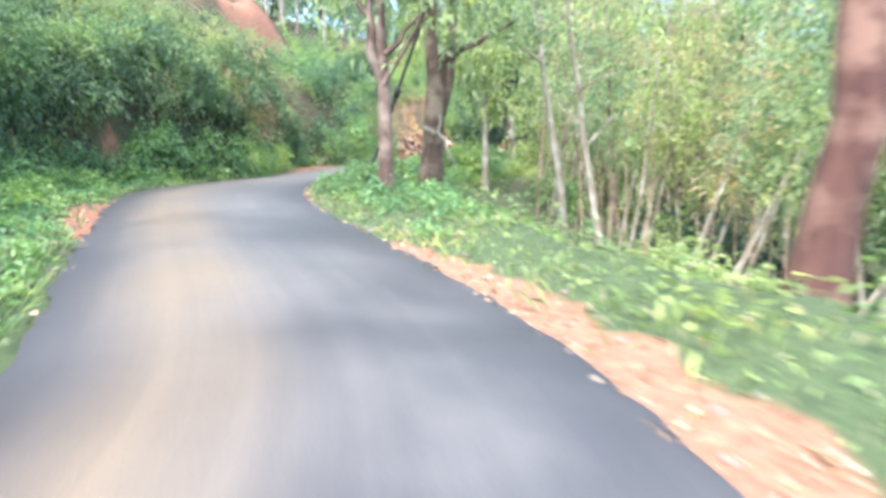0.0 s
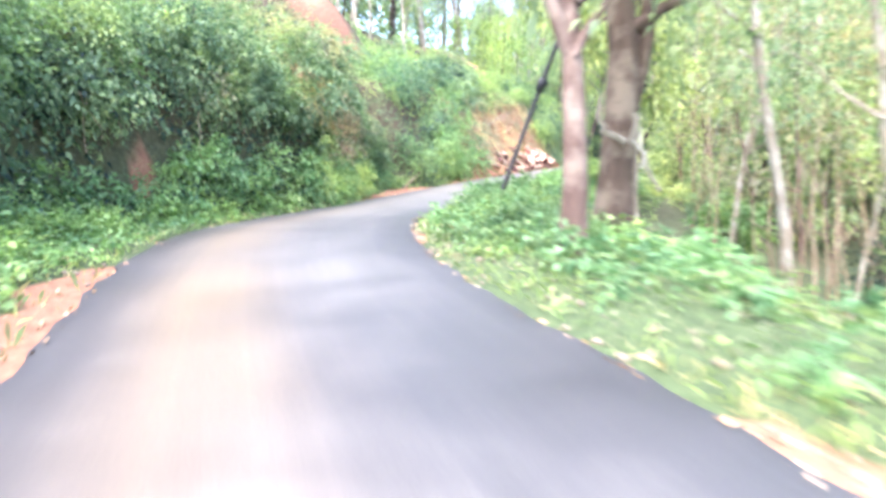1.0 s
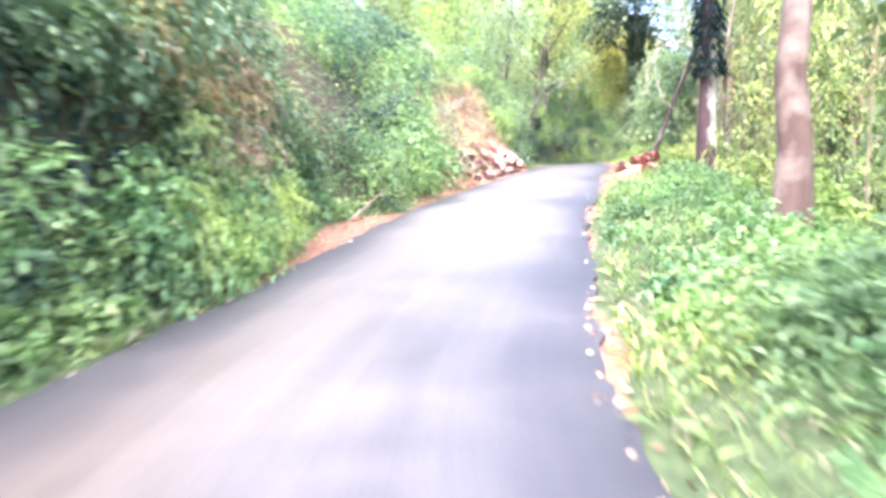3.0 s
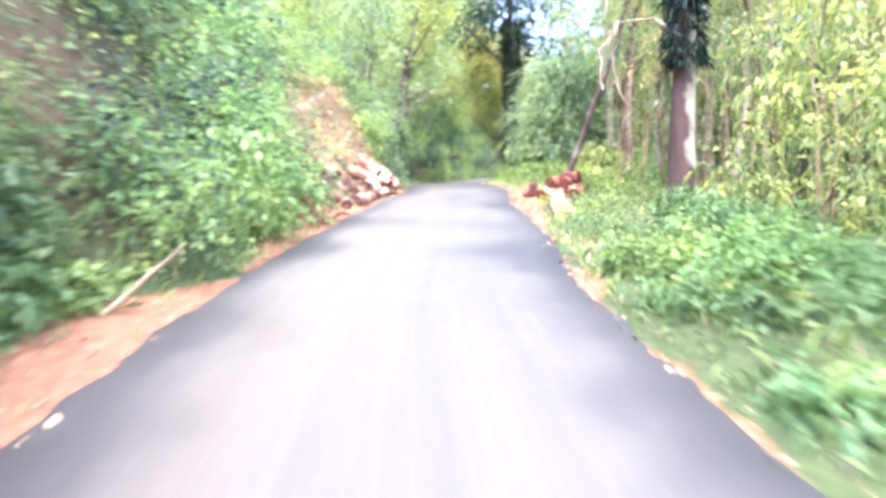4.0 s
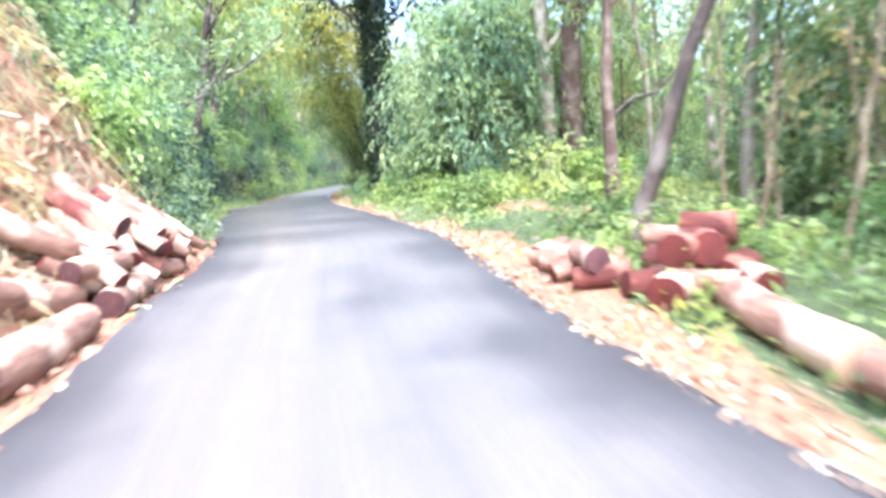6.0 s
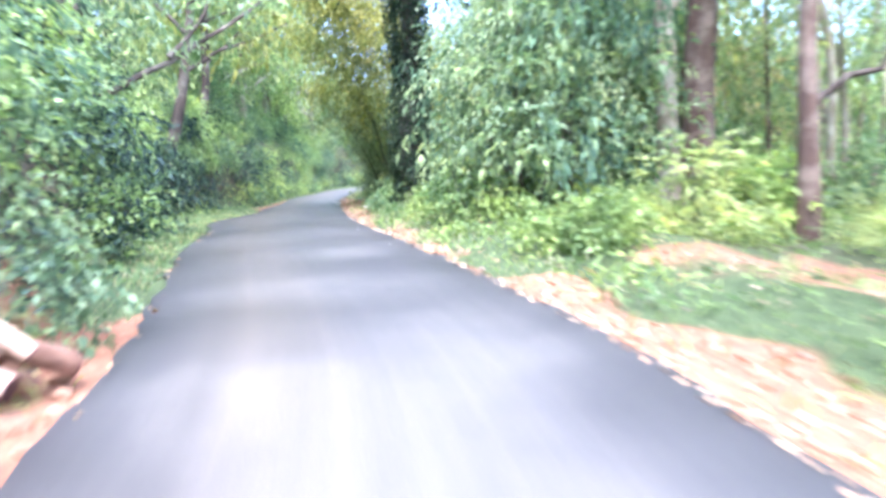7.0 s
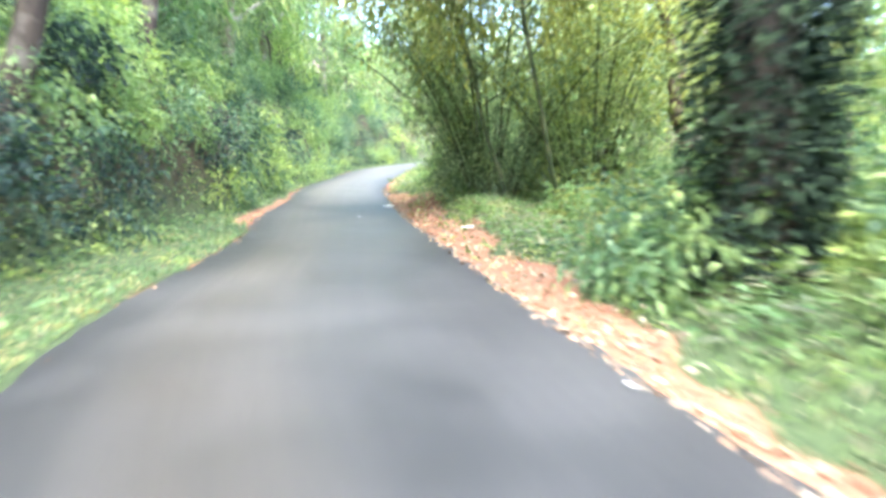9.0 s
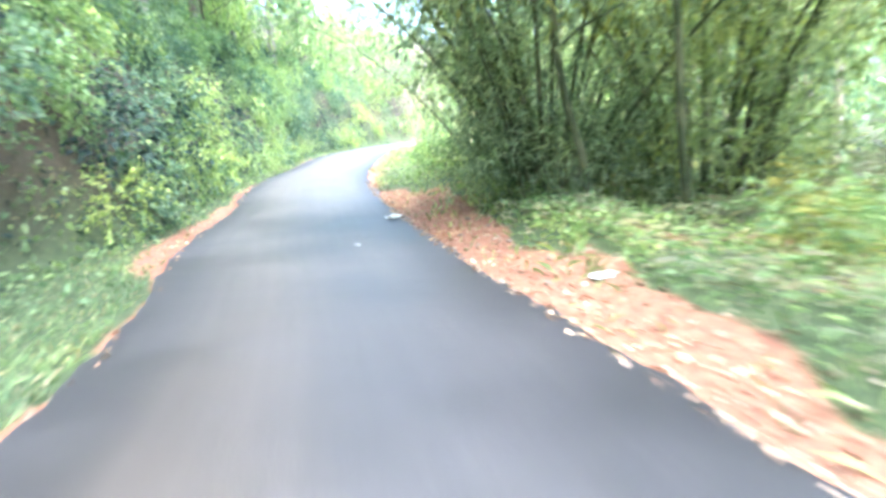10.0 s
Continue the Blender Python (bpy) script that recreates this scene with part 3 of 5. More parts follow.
def build_bushes():
    rng = np.random.default_rng(21)
    kinds = [
        (LEAF_BUSH, "dense green bush on the roadside bank", dict(seed=1, size=0.085, twigs=230), 14),
        (LEAF_BUSH, "dense green bush on the roadside bank", dict(seed=2, size=0.075, twigs=260, ratio=0.32), 12),
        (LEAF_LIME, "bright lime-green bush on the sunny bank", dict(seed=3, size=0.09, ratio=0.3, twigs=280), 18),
        (LEAF_SHADE, "dark green shaded bush on the bank", dict(seed=4, size=0.085, twigs=220), 10),
        (LEAF_BUSH, "long-leaved green shrub hanging over the bank", dict(seed=5, size=0.11, ratio=0.17, twigs=260, droop=0.4), 10),
    ]
    for leaf, label, opts, n in kinds:
        low = spots_along(int(n * 0.65), -1, 0.75, 3.4, -1, 94, rng, lambda x, y, e: bank_keeps(x, y, e) and e > verge_left(y) + (0.9 if y < 27 or y > 41 else 0.3) and not (15.0 < y < 17.2 and e < 1.9))
        high = spots_along(n - len(low), -1, 3.0, 7.0, 4, 96, rng, bank_keeps)
        plant_copies(bush("bush", leaf, label, **opts), low + high, 0.65, 1.35, rng, 0.15)
    kinds = [
        (LEAF_LIME, "pale green undergrowth bush beside the road", dict(seed=11, size=0.13, ratio=0.3), 28, 1.8, 6.0),
        (LEAF_WOOD, "light green thicket bush among the trees", dict(seed=12, size=0.15, ratio=0.2, radii=(1.0, 1.0, 1.0)), 38, 2.2, 10.0),
        (LEAF_WOOD, "light green woodland bush among the trees", dict(seed=13, size=0.14), 30, 2.0, 12.0),
        (LEAF_DRY, "dry straw-coloured shrub among the trees", dict(seed=14, size=0.12, ratio=0.14, twigs=170), 14, 2.5, 10.0),
    ]
    for leaf, label, opts, n, a, b in kinds:
        spots = spots_along(n, 1, a, b, 1.5, 94, rng, lambda x, y, e: (x - 4.6) ** 2 + (y - 11) ** 2 > 5 and not (52 < y < 62 and e < 2.8) and not (30.5 < y < 42 and e < 3.6) and not (y < 30 and e < 2.6) and not (3 < y < 23 and e < 8.5 and rng.uniform() < 0.9), 1.2)
        plant_copies(bush("bush", leaf, label, **opts), spots, 0.6, 1.15, rng, 0.12)

    # the dark of the hollow is painted as dark leaves on these bushes
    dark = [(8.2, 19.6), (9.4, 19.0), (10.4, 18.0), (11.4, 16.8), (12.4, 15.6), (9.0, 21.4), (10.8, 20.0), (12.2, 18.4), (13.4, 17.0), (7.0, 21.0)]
    plant_copies(bush("bush", LEAF_SHADE, "bush down in the hollow, the hollow's shade put into its leaf colour", seed=15, size=0.12, twigs=190, radii=(1.0, 1.0, 1.1)), dark, 0.9, 1.3, rng, 0.12)
    thicket = spots_along(26, 1, 3.2, 12, 66, 96, rng)
    plant_copies(bush("bush", LEAF_WOOD, "light green thicket bush beyond the bamboo", seed=16, size=0.15, ratio=0.25, radii=(1.1, 1.1, 1.1)), thicket, 0.8, 1.5, rng, 0.12)


def slope_normal(x, y):
    z0, zx, zy = land(x, y), land(x + 0.15, y), land(x, y + 0.15)
    return z0, unit(np.stack([-(zx - z0) / 0.15, -(zy - z0) / 0.15, np.ones(len(x))], 1))


def strip_points(n, side, near, far, y0, y1, rng, power=1.0):
    """Many random places beside the road at once."""
    live = np.flatnonzero((CENTRE[:, 1] > y0) & (CENTRE[:, 1] < y1) & (CENTRE[:, 0] < 66))
    i = rng.choice(live, n)
    e = near + (far - near) * rng.uniform(size=n) ** power
    half = (HALF_R if side > 0 else HALF_L)[i]
    p = CENTRE[i] + ACROSS[i] * (side * (half + e))[:, None] + ALONG[i] * rng.uniform(-0.2, 0.2, (n, 1))
    real, s, _ = lie(p[:, 0], p[:, 1])
    ok = (s == side) & (real > near * 0.8)
    return p[ok, 0], p[ok, 1], real[ok]


def stuff(name, quads, material, label, category):
    ob = part(name, quad_mesh(name, quads), material)
    tagged(ob, label, category, kind="stuff")


def build_carpets():
    """Creepers on the bank, herbs and grass on the verges, litter on the dirt."""
    rng = np.random.default_rng(77)
    for name, leaf, n, size, ratio, lift, seed, label in (
        ("bank_creeper", LEAF_BUSH, 70000, 0.10, 0.29, 0.55, 1.0, "green creepers and shrubs covering the roadside bank"),
        ("bank_vine", LEAF_LIME, 16000, 0.105, 0.31, 0.65, 2.0, "bright green vines trailing over the roadside bank"),
        ("shaded_creeper", LEAF_SHADE, 24000, 0.12, 0.27, 0.25, 3.0, "green creepers close to the earth bank, shade put into their leaf colour"),
    ):
        x, y, e = strip_points(n, -1, 0.6, 8.5, -2, 98, rng, 1.25)
        keep = (e > verge_left(y) * 0.8) & ~((y > 34.9) & (y < 41.6) & (e < 2.6 + 0.5 * wavy(x, y, 1.0, 2))) & ~((y > 30.2) & (y <= 34.9) & (e < 0.95)) & ~((np.abs(y - 32.7) < 2.4) & (np.abs(e - 6.2) < 1.1)) & ~((np.abs(y - 47.5) < 3.2) & (np.abs(e - 6.3) < 1.3))
        keep &= ~((np.abs(y - 16.3) < 0.75) & (e < verge_left(y) + 0.5))
        keep &= (y > 27) | (e > verge_left(y) + 0.5) | (rng.uniform(size=len(x)) < (0.8 if seed == 3.0 else 0.15))
        lumpy = wavy(x, y, 0.8, seed)
        keep &= (lumpy + rng.normal(size=len(x)) * 0.35 > (-0.7 if seed == 1.0 else -0.25))
        x, y, e = x[keep], y[keep], e[keep]
        z, nrm = slope_normal(x, y)
        out = np.clip((e - verge_left(y)) / 0.6, 0.15, 1) * lift * (0.2 + 1.1 * np.clip(wavy(x, y, 0.7, seed + 4) + 0.35, 0, 1.3)) * rng.uniform(0.1, 1.0, len(x))
        p = np.stack([x, y, z], 1) + nrm * out[:, None]
        d = nrm * 0.6 + rng.normal(size=p.shape) * 0.6 + [0, 0, -0.35]
        stuff(name, blades(p, d, size * rng.uniform(0.6, 1.4, len(p)), ratio, 0.25, rng), leaf, label, "creepers")
    for name, leaf, n, seed, label in (
        ("bank_shrub", LEAF_BUSH, 430, 500, "tangled green shrubs growing out of the roadside bank"),
        ("bend_shrub", LEAF_BUSH, 300, 6100, "tangled green shrubs hanging over the outside of the bend"),
        ("hillside_shrub", LEAF_LIME, 250, 5200, "shrubs on the bank above the far bend, sunlight put into their leaf colour"),
        ("bank_thicket", LEAF_LIME, 180, 900, "lime-green shrubs on the roadside bank, sunlight put into their leaf colour"),
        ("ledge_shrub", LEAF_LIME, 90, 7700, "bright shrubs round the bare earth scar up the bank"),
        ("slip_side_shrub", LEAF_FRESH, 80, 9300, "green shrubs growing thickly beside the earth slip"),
        # sun on these shrubs comes from the lime leaf colour
        ("sunny_shrub", LEAF_LIME, 250, 9700, "green shrubs close beside the road, sunlight put into their leaf colour"),
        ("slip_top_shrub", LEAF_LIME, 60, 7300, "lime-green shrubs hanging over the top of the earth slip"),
        ("dry_bank_shrub", LEAF_DRY, 60, 9900, "yellowed dry shrubs among the green of the bank"),
        # these two paint the shade low on the bank as dark leaves
        ("hollow_shrub", LEAF_SHADE, 110, 8300, "shrubs under the trees at the bend, shade put into their leaf colour"),
        ("shaded_shrub", LEAF_SHADE, 170, 1300, "shrubs low on the roadside bank, shade put into their leaf colour"),
    ):
        x, y, e = strip_points(n, -1, 3.6 if seed == 7700 else 0.7, 9.5 if seed == 7700 else 6.5, {7700: 21, 5200: 62, 6100: 9, 7300: 34, 8300: 43, 9300: 27, 9700: 41.5, 9900: 17}.get(seed, -1), {5200: 112, 7700: 40, 6100: 27, 7300: 43, 8300: 67, 9300: 34.8, 9700: 67, 9900: 25.5}.get(seed, 97), rng, 1.3)
        keep = (e > verge_left(y) + 0.1) & ~((y > 34.8) & (y < 42.0) & (e < 2.7)) & ~((y > 31.5) & (y <= 34.8) & (e < 0.85)) & ~((np.abs(y - 32.5) < 3.0) & (np.abs(e - 5.9) < 1.7)) & ~((np.abs(y - 47.5) < 3.8) & (np.abs(e - 6.0) < 1.6)) & ((e > verge_left(y) + 0.6) | (y > 27)) & ((e > verge_left(y) + 0.6) | (seed != 9700)) & ~((np.abs(y - 16.3) < 0.8) & (e < verge_left(y) + 0.7))
        x, y, e = x[keep], y[keep], e[keep]
        z, nrm = slope_normal(x, y)
        quads = []
        if seed == 9300:
            side_y = np.array([31.2, 31.7, 32.2, 32.6, 33.0, 31.4, 32.0, 32.7])
            side_e = np.array([0.95, 1.0, 1.05, 1.15, 1.3, 1.5, 1.6, 1.8])
            x, y, e = np.r_[x, np.interp(side_y, LEFT_EDGE[:, 1], LEFT_EDGE[:, 0]) - side_e * 1.05], np.r_[y, side_y], np.r_[e, side_e]
            z, nrm = slope_normal(x, y)
        for k in range(len(x)):
            r = rng.uniform(0.3, 0.9)
            r = min(r, max(0.22, e[k] - (0.25 if y[k] < 41 else 0.8 * verge_left(y[k]) - 0.1)))
            c = np.array([x[k], y[k], z[k]]) + nrm[k] * r * rng.uniform(0.1, 1.1)
            quads.append(foliage("", int((66 if y[k] < 34 else 54) * (0.5 + r)), c, (r, r, r), 0.36, 6, rng.choice([0.065, 0.08, 0.1] if y[k] < 34 else [0.07, 0.09, 0.115]), rng.choice([0.18, 0.26, 0.32]), seed=seed + k, hollow=0.2, droop=rng.uniform(0.1, 0.45)))
        stuff(name, np.concatenate(quads), leaf, label, "shrubs")
    def on_face(n, low, high):
        """Places and normals on the sheer bank, between two heights over the verge."""
        y, h = rng.uniform(-1, 27, n), rng.uniform(low, high, n)
        keep = (wavy(y, h, 0.5, 4) + 0.4 * rng.normal(size=n) > -0.3) & ~((np.abs(y - 16.3) < 0.75) & (h > 0.4) & (h < 1.6))
        y, h = y[keep], h[keep]
        i = np.searchsorted(LEFT_EDGE[:, 1], y)
        way = np.gradient(LEFT_EDGE, axis=0)[i]
        q = LEFT_EDGE[i] + unit(np.stack([-way[:, 1], way[:, 0]], 1)) * (verge_left(y) + h / 4.2)[:, None]
        z, nrm = slope_normal(q[:, 0], q[:, 1])
        return np.stack([q[:, 0], q[:, 1], z], 1), nrm

    for name, leaf, n, out, label in (
        ("face_creeper", LEAF_SHADE, 9000, 0.22, "creepers clinging to the sheer earth bank, shade put into their leaf colour"),
        ("face_vine", LEAF_BUSH, 9000, 0.40, "green vines hanging down the sheer earth bank"),
    ):
        p, nrm = on_face(n, 0.1, 3.6)
        p = p + nrm * rng.uniform(0.02, out, (len(p), 1))
        d = nrm * 0.5 + rng.normal(size=p.shape) * 0.6 + [0, 0, -0.5]
        stuff(name, blades(p, d, 0.13 * rng.uniform(0.6, 1.4, len(p)), 0.27, 0.3, rng), leaf, label, "creepers")
    for name, leaf, n, low, high, lo, hi, seed, label in (
        ("overhang_shrub", LEAF_BUSH, 170, 1.9, 3.8, 0.35, 0.75, 12000, "leafy shrubs hanging over the top of the sheer bank"),
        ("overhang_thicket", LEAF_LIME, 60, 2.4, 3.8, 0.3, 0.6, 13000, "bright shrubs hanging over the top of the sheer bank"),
        # lighter leaf here paints the sun on the shrubs at the foot
        ("bank_foot_shrub", LEAF_FRESH, 130, 0.2, 1.1, 0.2, 0.45, 14000, "low green shrubs against the foot of the sheer bank, sunlight put into their leaf colour"),
    ):
        p, nrm = on_face(n, low, high)
        quads = []
        for k in range(len(p)):
            r = rng.uniform(lo, hi)
            quads.append(foliage("", int(75 * (0.5 + r)), p[k] + nrm[k] * r * rng.uniform(0.3, 0.9), (r, r, r), 0.34, 6, rng.choice([0.065, 0.08, 0.1]), rng.choice([0.2, 0.28, 0.34]), seed=seed + k, hollow=0.15, droop=rng.uniform(0.1, 0.5)))
        stuff(name, np.concatenate(quads), leaf, label, "shrubs")
    p, nrm = on_face(60, 1.2, 3.4)
    pieces = []
    for k in range(len(p)):
        top = p[k] + nrm[k] * 0.4
        pieces.append(tube(bend(top, top + [rng.uniform(-0.5, 0.5), rng.uniform(-0.5, 0.5), -rng.uniform(0.5, 1.3)], 6, 0.05, rng), np.linspace(0.009, 0.004, 6), 4, 0.05, k))
    ob = part("hanging_root", stem_mesh("hanging_root", pieces), DRY_STEM)
    tagged(ob, "thin pale roots and dead vines hanging down the bank", "roots", kind="stuff")
    x, y, e = strip_points(900, -1, 0.4, 3.0, -1, 27, rng, 1.0)
    keep = (e > verge_left(y) - np.interp(y, [10, 20], [1.0, 0.2])) & (e < verge_left(y) + 0.25) & ~((np.abs(y - 16.3) < 0.6) & (e > verge_left(y) + 0.1))
    x, y = x[keep], y[keep]
    z, nrm = slope_normal(x, y)
    quads = [foliage("", 30, np.array([x[k], y[k], z[k]]) + nrm[k] * 0.12, (0.28, 0.28, 0.26), 0.28, 6, rng.choice([0.07, 0.1]), 0.28, seed=11000 + k, hollow=0.1, up=0.6) for k in range(len(x))]
    sunny = (y > 19.5) & (rng.uniform(size=len(y)) < 0.75)
    stuff("foot_shrub", np.concatenate([q for q, s in zip(quads, sunny) if not s]), LEAF_FRESH, "lush leafy herbs along the foot of the bank", "herbs")
    stuff("foot_herb", np.concatenate([q for q, s in zip(quads, sunny) if s]), LEAF_LIME, "yellowish-green herbs along the foot of the bank", "herbs")
    for name, leaf, n, low, high, seed, label in (
        ("dead_fern", LITTER, 190, 1.5, 3.4, 21000, "dead reddish-brown ferns hanging on the earth bank"),
        ("straw_fern", LEAF_DRY, 200, 1.9, 3.8, 22000, "straw-coloured ferns hanging from the top of the earth bank"),
        ("bank_herb", LEAF_LIME, 330, 0.3, 1.5, 23000, "yellowish-green herbs on the lower face of the earth bank"),
    ):
        p, nrm = on_face(n, low, high)
        near = (p[:, 1] > 21.4) & (p[:, 1] < 24.8)
        p, nrm = p[near], nrm[near]
        stuff(name, np.concatenate([foliage("", 34, q + m * 0.42, (0.3, 0.3, 0.3), 0.3, 7, 0.075, 0.13, seed=seed + k, hollow=0.1, droop=0.6) for k, (q, m) in enumerate(zip(p, nrm))]), leaf, label, "herbs")
    for name, leaf, n, seed, y0, y1, label in (
        ("verge_shrub", LEAF_HERB, 160, 2100, 11, 31, "low leafy shrubs crowding the inside of the bend"),
        ("verge_thicket", LEAF_FRESH, 110, 2600, 8, 31, "bright leafy shrubs on the inside of the bend"),
        ("wood_edge_shrub", LEAF_HERB, 230, 3100, 37, 94, "low leafy shrubs along the edge of the wood"),
        ("wood_floor_shrub", LEAF_WOOD, 130, 4100, 28, 46, "pale green undergrowth on the floor of the wood"),
    ):
        x, y, e = strip_points(n, 1, 2.6 if seed == 4100 else 0.45, 9.0 if seed == 4100 else 3.4, y0, y1, rng, 1.0)
        z, bare = land(x, y), soil_mask(x, y)
        quads = []
        for k in range(len(x)):
            r = rng.uniform(0.2, 0.42) * np.clip(e[k] / 0.9, 0.5, 1.25) * (0.55 if y[k] < 17.8 or y[k] > 54 else 1.1 if y[k] > 40 else 0.72)
            if seed in (3100, 4100) and bare[k] > 0.3:
                continue
            if y[k] > 50 and e[k] < (3.2 if 54 < y[k] < 66 else 1.7):
                continue
            quads.append(foliage("", int(64 * (0.4 + r)), (x[k], y[k], z[k] + r * 0.5), (r, r, r), 0.3, 6, rng.choice([0.065, 0.085, 0.105]), rng.choice([0.22, 0.3]), seed=seed + k, hollow=0.15, droop=rng.uniform(0.1, 0.5), up=0.8))
        stuff(name, np.concatenate(quads), leaf, label, "shrubs")
    for side, near, far, n, y0, y1 in ((-1, 0.12, 2.4, 24000, -3, 92), (1, 0.15, 3.6, 30000, -3, 92), (-1, 0.12, 2.0, 14000, 42, 68)):
        x, y, e = strip_points(n, side, near, far, y0, y1, rng, 1.5)
        bare = soil_mask(x, y) + 0.25 * rng.normal(size=len(x))
        keep = (bare < 0.45) & ((side > 0) | (e < verge_left(y) + 0.5))
        x, y = x[keep], y[keep]
        z = land(x, y)
        tall = (0.7 + 0.5 * wavy(x, y, 1.1, 6)) * np.where((y > 42) & (side < 0), 0.55, 1.0)
        p = np.stack([x, y, z], 1)
        d = rng.normal(size=p.shape) * [0.55, 0.55, 0.2] + [0, 0, 0.8]
        dry = rng.uniform(size=len(p)) < 0.25 + 0.5 * np.clip(wavy(x, y, 2.0, 11), 0, 1) * (side > 0)
        stuff("dry_grass", blades(p[dry], d[dry], 0.24 * tall[dry] * rng.uniform(0.5, 1.5, dry.sum()), 0.07, 0.3, rng), LEAF_DRY, "dry straw-coloured grass along the road verge", "grass")
        p, d, tall = p[~dry], d[~dry], tall[~dry]
        stuff("verge_grass", blades(p, d, 0.26 * tall * rng.uniform(0.5, 1.5, len(p)), 0.07, 0.25, rng), GRASS, "fresh green grass along the road verge", "grass")
    for side, near, far, n in ((-1, 0.35, 2.6, 28000), (1, 0.5, 4.2, 42000)):
        x, y, e = strip_points(n, side, near, far, -2, 92, rng, 0.8)
        clump = wavy(x, y, 0.55, 9) + 0.35 * rng.normal(size=len(x))
        keep = (soil_mask(x, y) < 0.35) & (clump > -0.1) & ((side > 0) | (e < verge_left(y) + 0.6)) & (((side < 0) & (y < 42)) | ((side > 0) & ((y < 53) | (y > 67))) | ((side < 0) & (rng.uniform(size=len(x)) < 0.3)))
        x, y, e, clump = x[keep], y[keep], e[keep], clump[keep]
        z = land(x, y)
        tall = np.clip(0.10 + 0.32 * np.clip(clump, 0, 1), 0.05, 0.5) * np.clip(e / 0.8, 0.3, 1.3)
        p = np.stack([x, y, z + tall * rng.uniform(0.2, 1.1, len(x))], 1)
        d = rng.normal(size=p.shape) * [1, 1, 0.35] + [0, 0, 0.15]
        stuff("verge_herb", blades(p, d, 0.088 * rng.uniform(0.6, 1.4, len(p)), 0.33, 0.2, rng), LEAF_HERB, "leafy bright green herbs on the road verge", "herbs")
    # herbs coloured as if lit by sun, by way of lime leaves
    x, y, e = strip_points(26000, 1, 0.7, 4.8, 53, 67, rng, 0.9)
    keep = (wavy(x, y, 0.7, 9) + 0.4 * rng.normal(size=len(x)) > -0.2) & (soil_mask(x, y) < 0.4)
    x, y = x[keep], y[keep]
    p = np.stack([x, y, land(x, y) + rng.uniform(0.02, 0.3, len(x))], 1)
    d = rng.normal(size=p.shape) * [1, 1, 0.35] + [0, 0, 0.3]
    dry = rng.uniform(size=len(p)) < 0.35 + 0.4 * wavy(x, y, 1.2, 3)
    stuff("sunny_herb", blades(p[~dry], d[~dry], 0.11 * rng.uniform(0.6, 1.5, (~dry).sum()), 0.13, 0.2, rng), LEAF_LIME, "lime-green herbs and grass beside the bamboo, sunlight put into their colour", "herbs")
    stuff("straw_grass", blades(p[dry], d[dry] * [1, 1, 0.5], 0.2 * rng.uniform(0.5, 1.4, dry.sum()), 0.07, 0.2, rng), LEAF_DRY, "flattened straw-coloured grass beside the bamboo", "grass")
    x, y, e = strip_points(9000, -1, 0.2, 2.6, -2, 18, rng, 0.9)
    keep = (soil_mask(x, y) < 0.4) & (e < verge_left(y) + 0.2)
    x, y = x[keep], y[keep]
    p = np.stack([x, y, land(x, y) + rng.uniform(0.02, 0.2, len(x))], 1)
    d = rng.normal(size=p.shape) * [1, 1, 0.35] + [0, 0, 0.3]
    stuff("fresh_herb", blades(p, d, 0.11 * rng.uniform(0.6, 1.4, len(p)), 0.25, 0.2, rng), LEAF_FRESH, "fresh bright green herbs on the wide grass verge", "herbs")
    x1, y1, _ = strip_points(13000, 1, -0.12, 2.4, 34, 72, rng, 1.6)
    x2, y2, _ = strip_points(1800, -1, -0.1, 0.9, 5, 72, rng, 1.3)
    x3, y3, _ = strip_points(2500, 1, -0.1, 0.9, 1, 34, rng, 1.3)
    x, y = np.r_[x1, x2, x3], np.r_[y1, y2, y3]
    keep = soil_mask(x, y) + 0.2 * rng.normal(size=len(x)) > 0.35
    x, y = x[keep], y[keep]
    e, _, zr = lie(x, y)
    z = np.where(e < 0, zr + 0.012, land(x, y) + 0.02)
    p = np.stack([x, y, z], 1)
    d = rng.normal(size=p.shape) * [1, 1, 0.12]
    stuff("leaf_litter", blades(p, d, 0.055 * rng.uniform(0.4, 1.6, len(p)), 0.3, 0.0, rng), LITTER, "dry fallen leaves and chips on the dirt verge", "leaf litter")


def build_far_woods():
    """Crowns of the woods beyond the single trees."""
    rng = np.random.default_rng(99)
    for name, leaf, n, seed in (("far_wood", LEAF_WOOD, 150, 1), ("far_forest", LEAF_BUSH, 120, -1)):
        quads = []
        for k in range(n):
            side = seed
            live = np.flatnonzero((CENTRE[:, 1] > -6) & (CENTRE[:, 0] < 60))
            i = rng.choice(live)
            e = rng.uniform(13, 50) if side > 0 else rng.uniform(9, 40)
            p = CENTRE[i] + ACROSS[i] * side * (2 + e)
            e, s, _ = lie([p[0]], [p[1]])
            if e[0] < 9 or (s[0] < 0 and 22 < p[1] < 42 and e[0] < 13) or (s[0] < 0 and 60 < p[1] < 82 and e[0] < 17):
                continue
            z = float(land([p[0]], [p[1]])[0])
            r = rng.uniform(2.0, 3.6)
            for h in ((2.0, 5.5) if side > 0 else (1.5, 5.0)):
                quads.append(foliage("", 34, (p[0], p[1], z + h), (r, r, r * 0.8), 1.1, 5, 0.55, 0.24, seed=k * 7 + 2 + seed, hollow=0.3))
        stuff(name, np.concatenate(quads), leaf, "dense green woods covering the slopes behind the road", "woods")


